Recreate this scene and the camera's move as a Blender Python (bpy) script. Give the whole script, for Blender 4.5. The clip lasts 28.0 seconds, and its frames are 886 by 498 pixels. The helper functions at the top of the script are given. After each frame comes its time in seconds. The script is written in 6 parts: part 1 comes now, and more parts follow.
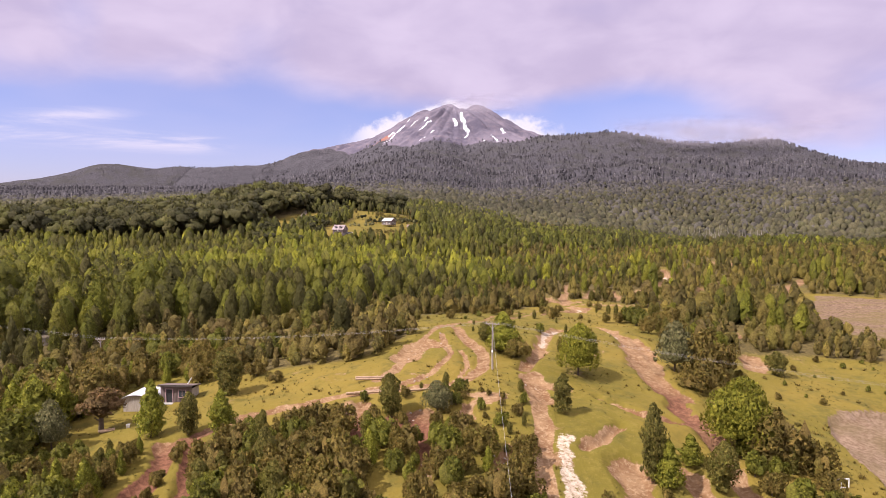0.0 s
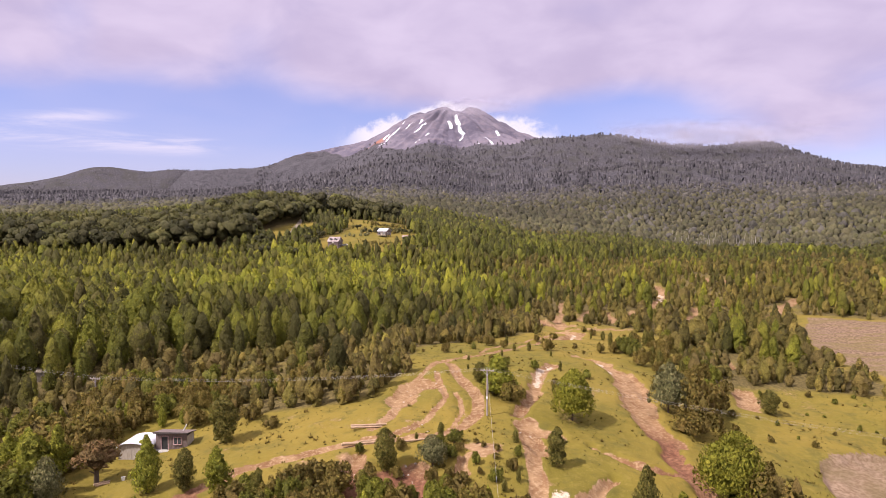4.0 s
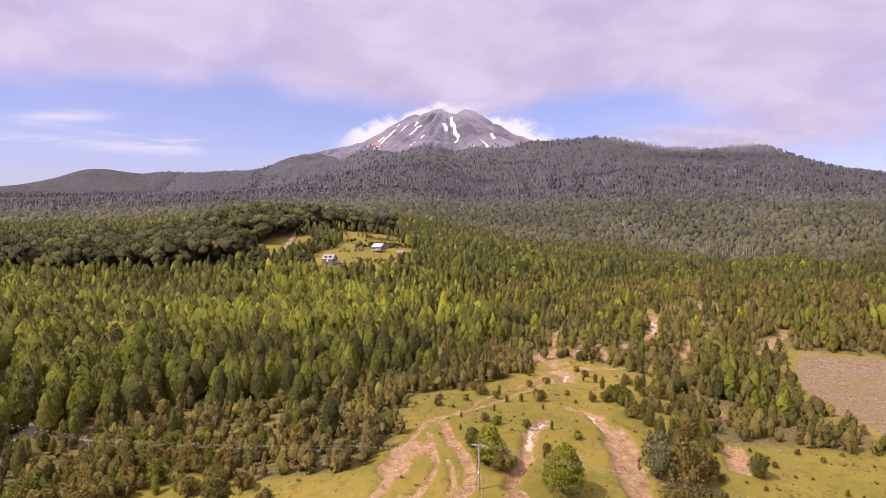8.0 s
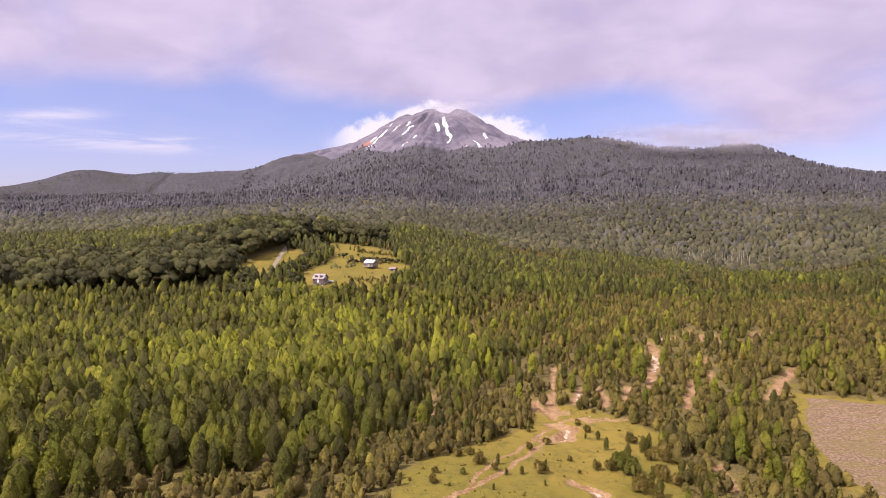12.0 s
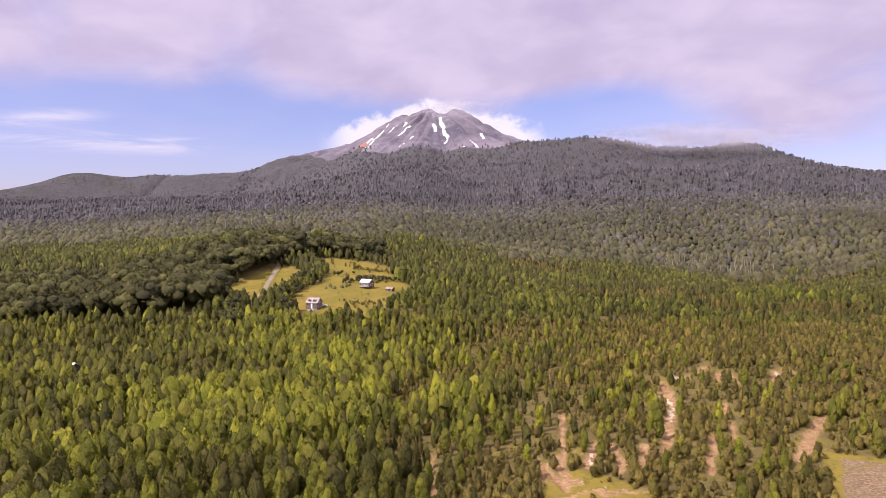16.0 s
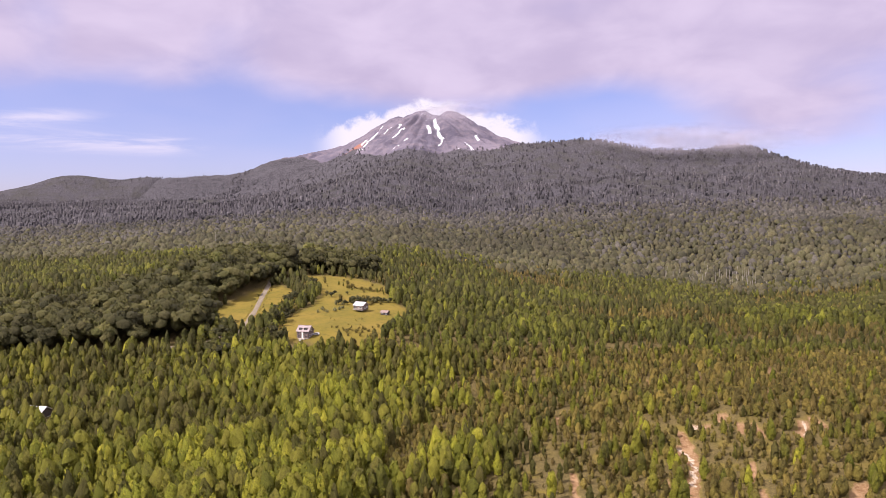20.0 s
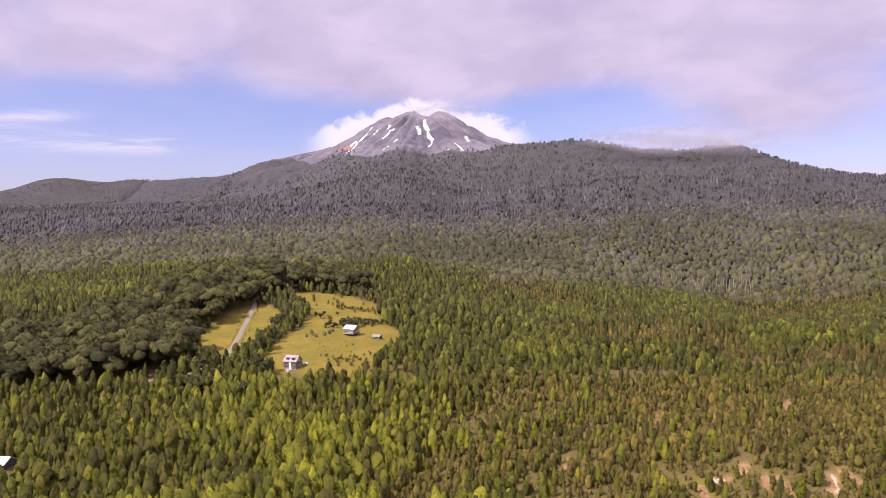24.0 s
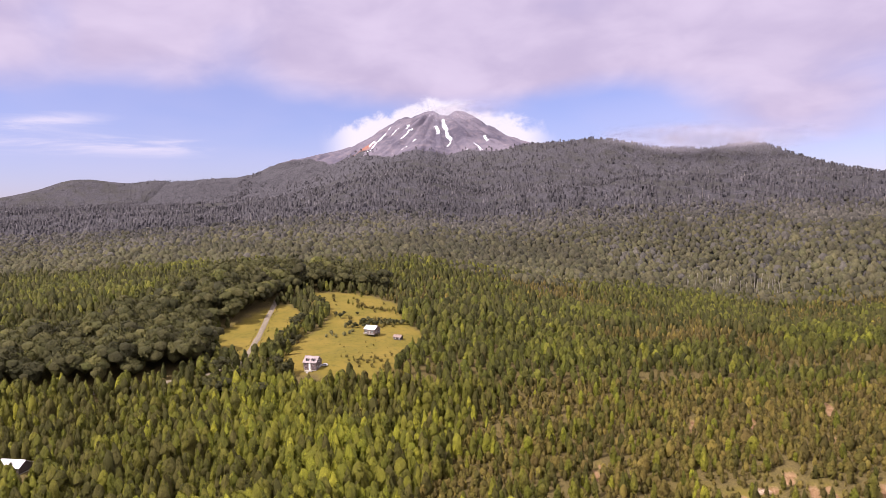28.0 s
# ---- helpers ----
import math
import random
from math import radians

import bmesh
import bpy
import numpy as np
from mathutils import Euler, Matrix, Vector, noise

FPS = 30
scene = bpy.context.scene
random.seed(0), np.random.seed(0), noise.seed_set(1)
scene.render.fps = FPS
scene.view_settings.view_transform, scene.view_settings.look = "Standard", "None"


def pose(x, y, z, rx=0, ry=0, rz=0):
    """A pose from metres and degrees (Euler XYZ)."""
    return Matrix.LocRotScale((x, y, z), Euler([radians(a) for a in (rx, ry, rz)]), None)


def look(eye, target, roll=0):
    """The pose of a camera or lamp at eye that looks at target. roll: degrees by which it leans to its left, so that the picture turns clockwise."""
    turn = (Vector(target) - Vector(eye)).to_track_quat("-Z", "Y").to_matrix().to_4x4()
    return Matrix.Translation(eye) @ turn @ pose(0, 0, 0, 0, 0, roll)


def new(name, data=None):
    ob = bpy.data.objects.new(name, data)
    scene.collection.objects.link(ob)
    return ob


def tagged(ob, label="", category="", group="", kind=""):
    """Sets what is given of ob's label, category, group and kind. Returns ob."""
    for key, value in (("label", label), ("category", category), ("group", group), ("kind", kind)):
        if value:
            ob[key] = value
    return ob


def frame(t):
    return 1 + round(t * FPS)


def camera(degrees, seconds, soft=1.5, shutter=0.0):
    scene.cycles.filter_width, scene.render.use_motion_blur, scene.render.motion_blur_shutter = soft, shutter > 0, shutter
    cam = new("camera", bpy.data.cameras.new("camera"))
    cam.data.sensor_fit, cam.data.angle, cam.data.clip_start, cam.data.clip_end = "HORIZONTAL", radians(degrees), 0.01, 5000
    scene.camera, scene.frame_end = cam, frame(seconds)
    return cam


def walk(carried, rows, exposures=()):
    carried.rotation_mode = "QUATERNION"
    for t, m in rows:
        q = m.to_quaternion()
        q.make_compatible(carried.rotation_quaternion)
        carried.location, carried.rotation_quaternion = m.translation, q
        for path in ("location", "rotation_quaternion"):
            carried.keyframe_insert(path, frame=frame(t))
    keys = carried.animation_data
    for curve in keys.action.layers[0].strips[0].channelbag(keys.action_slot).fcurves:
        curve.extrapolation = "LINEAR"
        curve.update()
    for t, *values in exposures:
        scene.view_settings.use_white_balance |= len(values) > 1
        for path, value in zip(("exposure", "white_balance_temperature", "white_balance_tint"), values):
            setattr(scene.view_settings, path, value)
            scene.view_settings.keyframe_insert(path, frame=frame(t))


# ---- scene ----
cam = camera(68.0, 28.0, soft=0.6)
EXPOSURES = [(0.0, 0.55, 6400, 20), (28.0, 0.55, 6400, 20)]
PATH = [
    (0, (0.756, 4.049, 0.621), (0.755, 6.046, 0.516), -0.0),
    (1, (0.704, 4.363, 1.53), (0.707, 6.361, 1.427), -0.0),
    (2, (0.853, 4.136, 3.145), (0.858, 6.133, 3.044), -0.1),
    (3, (0.894, 3.902, 5.191), (0.902, 5.9, 5.091), -0.1),
    (3.5, (0.826, 3.947, 6.366), (0.837, 5.945, 6.265), -0.1),
    (5.5, (1.048, 3.594, 11.645), (1.066, 5.591, 11.546), -0.2),
    (6, (1.008, 3.283, 13.229), (1.029, 5.281, 13.129), -0.1),
    (7, (1.078, 2.992, 16.184), (1.103, 4.989, 16.086), -0.1),
    (8, (1.396, 3.784, 19.099), (1.424, 5.781, 19.0), -0.1),
    (9, (1.539, 5.016, 22.334), (1.572, 7.014, 22.234), -0.2),
    (10, (1.539, 7.232, 25.584), (1.581, 9.229, 25.482), -0.2),
    (11, (1.424, 10.425, 29.029), (1.468, 12.421, 28.925), -0.3),
    (12, (1.194, 13.794, 32.374), (1.244, 15.79, 32.269), -0.3),
    (12.5, (1.391, 15.822, 33.965), (1.443, 17.818, 33.86), -0.4),
    (14.5, (1.613, 24.654, 40.69), (1.669, 26.65, 40.583), -0.6),
    (15, (1.444, 27.077, 42.471), (1.499, 29.074, 42.364), -0.6),
    (16, (1.258, 31.986, 46.23), (1.315, 33.983, 46.121), -0.7),
    (17, (0.712, 36.96, 49.377), (0.776, 38.956, 49.269), -0.7),
    (18, (0.673, 42.626, 52.605), (0.741, 44.622, 52.497), -0.7),
    (19, (0.42, 48.309, 56.103), (0.491, 50.305, 55.996), -0.8),
    (20, (0.027, 53.606, 60.179), (0.101, 55.602, 60.07), -0.8),
    (21, (-0.831, 59.328, 63.787), (-0.755, 61.324, 63.679), -0.8),
    (21.5, (-1.003, 62.151, 66.005), (-0.924, 64.146, 65.896), -0.9),
    (23.5, (-2.043, 73.043, 72.044), (-1.944, 75.038, 71.933), -1.2),
    (24, (-1.735, 74.994, 73.39), (-1.631, 76.988, 73.278), -1.1),
    (25, (-1.687, 80.554, 73.288), (-1.566, 82.548, 73.175), -1.1),
    (26, (-2.814, 83.682, 72.974), (-2.704, 85.675, 72.863), -1.2),
    (27, (-2.954, 84.61, 72.643), (-2.89, 86.606, 72.532), -1.2),
    (28, (-3.843, 86.017, 71.806), (-3.795, 88.014, 71.695), -1.3),
]
walk(cam, [(t, look(eye, target, roll)) for t, eye, target, roll in PATH], EXPOSURES)

# ---- world and sun ----
SUN_AZ, SUN_EL = radians(243), radians(50)      # compass angle from +y, clockwise; height


def nodes_of(owner):
    owner.use_nodes = True
    tree = owner.node_tree
    tree.nodes.clear()
    return tree


class Graph:
    """Short hand for node trees."""

    def __init__(self, tree):
        self.tree = tree

    def add(self, kind, **settings):
        node = self.tree.nodes.new(kind)
        for key, value in settings.items():
            setattr(node, key, value)
        return node

    def link(self, a, b):
        self.tree.links.new(a, b)

    def put(self, value, socket):
        if isinstance(value, bpy.types.NodeSocket):
            self.link(value, socket)
        else:
            socket.default_value = value

    def math(self, op, a, b=0.0, c=0.0, clamp=False):
        node = self.add("ShaderNodeMath", operation=op, use_clamp=clamp)
        for value, socket in zip((a, b, c), node.inputs):
            self.put(value, socket)
        return node.outputs[0]

    def ramp(self, value, a, b, c=0.0, d=1.0):
        node = self.add("ShaderNodeMapRange", interpolation_type="SMOOTHSTEP")
        for v, socket in zip((value, a, b, c, d), node.inputs):
            self.put(v, socket)
        return node.outputs[0]

    def mix(self, fac, a, b):
        node = self.add("ShaderNodeMix", data_type="RGBA")
        self.put(fac, node.inputs[0])
        self.put(a if isinstance(a, bpy.types.NodeSocket) else (*a, 1), node.inputs[6])
        self.put(b if isinstance(b, bpy.types.NodeSocket) else (*b, 1), node.inputs[7])
        return node.outputs[2]

    def noise(self, vector, scale, detail=4.0, rough=0.55, distort=0.0):
        node = self.add("ShaderNodeTexNoise")
        if vector is not None:
            self.link(vector, node.inputs["Vector"])
        for key, value in (("Scale", scale), ("Detail", detail), ("Roughness", rough), ("Distortion", distort)):
            node.inputs[key].default_value = value
        return node.outputs["Fac"]

    def attr(self, name):
        return self.add("ShaderNodeAttribute", attribute_name=name).outputs["Fac"]

    def place(self):
        return self.add("ShaderNodeTexCoord").outputs["Object"]

    def stretched(self, vector, sx, sy, sz):
        node = self.add("ShaderNodeMapping")
        self.link(vector, node.inputs[0])
        node.inputs["Scale"].default_value = (sx, sy, sz)
        return node.outputs[0]


def make_world():
    world = bpy.data.worlds.new("sky")
    scene.world = world
    g = Graph(nodes_of(world))
    sky = g.add("ShaderNodeTexSky", sky_type="NISHITA", sun_disc=False)
    sky.sun_elevation, sky.sun_rotation = SUN_EL, SUN_AZ
    sky.air_density, sky.dust_density, sky.ozone_density = 1.0, 0.6, 2.0
    way = g.add("ShaderNodeTexCoord").outputs["Generated"]
    split = g.add("ShaderNodeSeparateXYZ")
    g.link(way, split.inputs[0])
    x, y, z = split.outputs
    front = g.ramp(y, 0.15, 0.35)
    ahead = g.math("MAXIMUM", y, 0.2)
    u, v = g.math("DIVIDE", x, ahead), g.math("DIVIDE", z, ahead)
    # flat layer of cloud overhead, seen in perspective
    low = g.math("MAXIMUM", g.math("ADD", z, 0.30), 0.08)
    flat = g.add("ShaderNodeCombineXYZ")
    g.link(g.math("DIVIDE", x, low), flat.inputs[0])
    g.link(g.math("DIVIDE", y, low), flat.inputs[1])
    n_big = g.noise(flat.outputs[0], 1.5, 3, 0.45, 0.2)
    n_fine = g.noise(flat.outputs[0], 4.0, 4, 0.5, 0.3)

    def blob(cu, cv, ru, rv):
        a = g.math("POWER", g.math("ABSOLUTE", g.math("DIVIDE", g.math("SUBTRACT", u, cu), ru)), 2.0)
        b = g.math("POWER", g.math("ABSOLUTE", g.math("DIVIDE", g.math("SUBTRACT", v, cv), rv)), 2.0)
        return g.math("MULTIPLY", g.math("EXPONENT", g.math("MULTIPLY", g.math("ADD", a, b), -1.0)), front)

    cover = g.ramp(z, 0.10, 0.24)
    amount = g.math("ADD", g.math("MULTIPLY", cover, 0.80), g.math("MULTIPLY", g.math("SUBTRACT", n_big, 0.5), 1.0))
    amount = g.math("ADD", amount, g.math("MULTIPLY", g.math("SUBTRACT", n_fine, 0.5), 0.45))
    for cu, cv, ru, rv, gain in ((-0.42, 0.16, 0.20, 0.075, -0.55), (-0.26, 0.21, 0.09, 0.05, -0.30), (-0.54, 0.30, 0.05, 0.05, -0.35), (-0.28, 0.27, 0.06, 0.03, -0.25), (0.30, 0.14, 0.13, 0.045, -0.50),
                                 (-0.40, 0.11, 0.25, 0.05, -0.4), (0.04, 0.225, 0.28, 0.05, 0.45), (0.60, 0.14, 0.17, 0.07, 0.55), (-0.36, 0.195, 0.06, 0.03, 0.25)):
        amount = g.math("ADD", amount, g.math("MULTIPLY", blob(cu, cv, ru, rv), gain))
    layer = g.ramp(amount, 0.02, 0.78)
    # streaks low over the left ridge
    wisp = g.noise(g.stretched(way, 4.0, 4.0, 34.0), 1.6, 6, 0.62, 0.6)
    lower = g.math("ADD", v, g.math("MULTIPLY", g.math("ADD", u, 0.5), 0.055))
    band = g.math("EXPONENT", g.math("MULTIPLY", g.math("POWER", g.math("ABSOLUTE", g.math("DIVIDE", g.math("SUBTRACT", lower, 0.113), 0.016)), 2.0), -1.0))
    band = g.math("MULTIPLY", g.math("MULTIPLY", band, g.ramp(u, -0.26, -0.40)), front)
    streaks = g.math("ADD", band, g.math("MULTIPLY", blob(-0.57, 0.150, 0.10, 0.014), 0.8))
    streak = g.ramp(g.math("MULTIPLY", streaks, g.ramp(wisp, 0.30, 0.72, 0.15, 1.2)), 0.12, 1.05, 0.0, 0.85)
    # bright cumulus hugging the flanks of the summit
    puff = g.noise(g.stretched(way, 1.0, 1.0, 1.2), 34.0, 7, 0.62, 0.4)
    side = g.math("ABSOLUTE", g.math("SUBTRACT", u, 0.022))
    top = g.math("SUBTRACT", 0.176, g.math("MULTIPLY", side, 0.30))
    top = g.math("ADD", top, g.math("MULTIPLY", g.math("SUBTRACT", puff, 0.5), 0.060))
    heap = g.math("MULTIPLY", g.ramp(g.math("SUBTRACT", top, v), -0.005, 0.014), g.ramp(side, 0.185, 0.125))
    heap = g.math("MULTIPLY", heap, front)
    # light: the sky's blue, then the clouds over it
    blue = g.add("ShaderNodeVectorMath", operation="MULTIPLY")
    g.link(sky.outputs[0], blue.inputs[0])
    blue.inputs[1].default_value = (0.98, 0.88, 1.22)
    scaled = g.add("ShaderNodeVectorMath", operation="SCALE")
    g.link(blue.outputs[0], scaled.inputs[0])
    scaled.inputs["Scale"].default_value = 0.086
    shade = g.mix(g.ramp(n_fine, 0.25, 0.75), (0.40, 0.350, 0.475), (0.51, 0.45, 0.565))
    # cloud above the view made brighter, added as fill for the shadows
    shade = g.mix(g.ramp(z, 0.36, 0.75), shade, (1.05, 1.0, 1.03))
    thin_veil = g.mix(g.ramp(n_big, 0.3, 0.7, 0.10, 0.34), scaled.outputs[0], (0.46, 0.44, 0.60))
    colour = g.mix(layer, thin_veil, shade)
    colour = g.mix(streak, colour, (0.58, 0.55, 0.65))
    colour = g.mix(heap, colour, (0.66, 0.63, 0.69))
    back = g.add("ShaderNodeBackground")
    g.link(colour, back.inputs[0])
    back.inputs[1].default_value = 1.0
    g.link(back.outputs[0], g.add("ShaderNodeOutputWorld").inputs[0])


make_world()
sun = new("sun", bpy.data.lights.new("sun", "SUN"))
sun.data.energy, sun.data.angle, sun.data.color = 4.5, radians(0.6), (1.0, 0.93, 0.82)
toward = Vector((math.sin(SUN_AZ) * math.cos(SUN_EL), math.cos(SUN_AZ) * math.cos(SUN_EL), math.sin(SUN_EL)))
sun.matrix_world = look(toward * 100, (0, 0, 0))


# ---- the lie of the land ----
def ss(a, b, v):
    t = np.clip((v - a) / (b - a), 0.0, 1.0)
    return t * t * (3 - 2 * t)


def hill(x, y, cx, cy, rx, ry):
    return np.exp(-((x - cx) / rx) ** 2 - ((y - cy) / ry) ** 2)


def vnoise(x, y, seed=0):
    xi, yi = np.floor(x), np.floor(y)
    fx, fy = x - xi, y - yi
    fx, fy = fx * fx * (3 - 2 * fx), fy * fy * (3 - 2 * fy)

    def h(a, b):
        v = np.sin(a * 127.1 + b * 311.7 + seed * 74.7) * 43758.5453
        return v - np.floor(v)

    return (h(xi, yi) * (1 - fx) + h(xi + 1, yi) * fx) * (1 - fy) + (h(xi, yi + 1) * (1 - fx) + h(xi + 1, yi + 1) * fx) * fy - 0.5


def fbm(x, y, octaves=4, seed=0):
    total, amp = 0.0, 1.0
    for k in range(octaves):
        total = total + amp * vnoise(x * 2.0 ** k, y * 2.0 ** k, seed + k * 3.1)
        amp *= 0.5
    return total


def land(x, y):
    """Height of the land, without its small scars."""
    x, y = np.asarray(x, float), np.asarray(y, float)
    # the spur with the clearing, and the hollows beside it
    z = -26 + 4.5 * hill(x, y, 8, 135, 42, 45) - 6 * hill(x, y, 75, 85, 40, 45) - 4 * hill(x, y, -55, 95, 30, 45)
    z = z - 6 * (1 - ss(40, 95, y)) + 9 * hill(x, y, 160, 300, 75, 60) - 5 * hill(x, y, 0, 345, 60, 60) - 2 * ss(220, 280, y) * (1 - ss(90, 140, x))
    # the hill with the two houses, the wooded knoll beside it
    z = z + (17 * ss(385, 470, y) + 9 * ss(470, 640, y)) * (1 - 0.95 * ss(-60, 190, x)) + 14 * hill(x, y, -190, 690, 120, 110)
    # the long slope to the volcano, with a valley on the right
    rise = np.maximum(y - 700, 0.0) ** 1.14 * 0.0361
    z = z + rise * (0.45 + 0.55 * ss(-900, -50, x)) * (1 - 0.5 * ss(1500, 3200, x))
    z = z - 45 * hill(x, y, 430, 930, 230, 260) + 18 * ss(700, 1100, y) * ss(60, 300, x)
    # cone, its left flank, the wooded shoulder on the right and the far ridge on the left
    r = np.hypot(x - 92, y - 4700)
    z = z + 318 * np.exp(-(r / 690) ** 2) + 215 * hill(x, y, -890, 4700, 370, 300) - 95 * hill(x, y, 612, 4720, 210, 330) - 22 * hill(x, y, -78, 4700, 70, 200)
    crest = np.exp(-((y - 3500) / 380) ** 2)
    z = z + crest * ss(150, 620, x) * ((118 - 48 * ss(950, 1250, x)) * (1 - ss(1650, 2250, x)) + 42 * np.exp(-((x - 1740) / 150) ** 2) + 18 * np.exp(-((x - 900) / 130) ** 2))
    z = z - 45 * ss(1900, 2300, x) * ss(2500, 3300, y)
    far = np.exp(-((y - 4450) / 300) ** 2) * (1 - ss(-1500, -900, x))
    z = z + far * (58 + 62 * ss(-3100, -2500, x) + 34 * np.exp(-((x + 2250) / 170) ** 2) + 14 * np.exp(-((x + 1740) / 130) ** 2) - 12 * np.exp(-((x + 1990) / 110) ** 2))
    # a wooded foothill with a hollow behind it, and folds in the long slope
    z = z + 46 * hill(x, y, 640, 1960, 330, 230) + 26 * hill(x, y, 1250, 2150, 260, 260) - 30 * hill(x, y, 700, 2560, 620, 240) + 24 * hill(x, y, -120, 2300, 300, 260) - 22 * hill(x, y, 180, 2050, 130, 420)
    rough = ss(700, 2500, y)
    return z + fbm(x / 60, y / 60, 3, 5) * 1.6 * (1 - rough) + fbm(x / 420, y / 420, 5, 9) * 30 * rough


def away(x, y, line):
    """The distance of points from a line of straight pieces."""
    best = np.full(np.shape(x), 1e9)
    for (ax, ay), (bx, by) in zip(line, line[1:]):
        dx, dy = bx - ax, by - ay
        k = np.clip(((x - ax) * dx + (y - ay) * dy) / (dx * dx + dy * dy), 0, 1)
        best = np.minimum(best, np.hypot(x - ax - k * dx, y - ay - k * dy))
    return best


def inside(x, y, ring):
    hit = np.zeros(np.shape(x), bool)
    for (ax, ay), (bx, by) in zip(ring, ring[1:] + ring[:1]):
        if ay != by:
            hit ^= ((ay > y) != (by > y)) & (x < (bx - ax) * (y - ay) / (by - ay) + ax)
    return hit


def near_ring(x, y, ring):
    return away(x, y, ring + ring[:1])


MEADOW = [(-60, 100), (-52, 112), (-56, 134), (-40, 133), (-36, 116), (-30, 112), (-22, 111), (-16, 112.5), (-11, 114), (-7.5, 119), (-4, 124), (-4.5, 134), (-3, 148), (2, 160), (10, 169), (17, 174), (23, 182), (31, 190),
          (35, 205), (43, 210), (51, 205), (57, 194), (62, 184), (60, 166), (54, 150), (50, 138), (58, 132), (80, 132), (112, 128), (110, 40), (20, 35), (-20, 50), (-44, 72), (-52, 88)]
FIELD = [(118, 217), (135, 210), (175, 203), (175, 110), (108, 128), (94, 138), (93, 150), (92, 162), (99, 182)]
PASTURE = [(-150, 528), (-136, 562), (-126, 592), (-118, 604), (-108, 592), (-100, 578), (-95, 556), (-98, 522), (-101, 490), (-108, 463), (-124, 462)]
YARD_H = [(-102, 650), (-82, 660), (-57, 645), (-36, 622), (-26, 606), (-27, 580), (-21, 556), (-8, 517), (-15, 488), (-22, 463), (-28, 432), (-45, 440), (-60, 440), (-73, 445), (-83, 443), (-89, 464), (-89, 512), (-77, 545),
          (-75, 577), (-92, 614)]
KNOLL = [(-330, 432), (-260, 428), (-212, 428), (-183, 433), (-149, 441), (-127, 464), (-154, 528), (-138, 566), (-126, 600), (-112, 652), (-124, 668), (-141, 684), (-168, 700), (-192, 686), (-199, 640),
         (-212, 600), (-227, 556), (-225, 526), (-240, 512), (-270, 500), (-330, 482)]
GLADE = [(-18, 262), (-4, 266), (14, 296), (27, 352), (42, 368), (24, 372), (4, 350), (-12, 312)]
TRACKS = [([(-33, 84), (-24.7, 91), (-20, 93.5), (-13.9, 94.6), (-9.2, 95.3), (-4.4, 95.6), (0.4, 96.7), (4.5, 98.2), (6.8, 102.9), (7.5, 110), (5.7, 118), (3.9, 124), (3, 131)], 0.95),
          ([(-10.8, 95.8), (-6, 96.8), (-2.9, 99), (-0.9, 102.4), (0.8, 106.5), (2, 111.5), (1.4, 118), (0.4, 125)], 0.55),
          ([(1.2, 97.4), (3.3, 99.8), (4.5, 104.5), (4.7, 109), (3.6, 113.5)], 0.4),
          ([(-9, 99), (-8, 100.4), (-6.4, 104), (-5.6, 109), (-6, 116), (-3.7, 120), (-1.5, 126), (1, 132)], 0.6),
          ([(11.4, 60), (11.5, 70), (11.8, 75.7), (13.3, 83), (13.5, 90), (13.5, 98), (15, 102)], 1.15),
          ([(1, 132), (5.4, 135.5), (13, 145.3), (18.9, 153.7), (26.4, 168.5), (30.4, 175.4), (38.8, 188)], 0.7),
          ([(9.2, 143), (15.5, 157), (21.8, 166), (30.2, 182), (37.8, 194), (47.8, 199)], 0.5)]
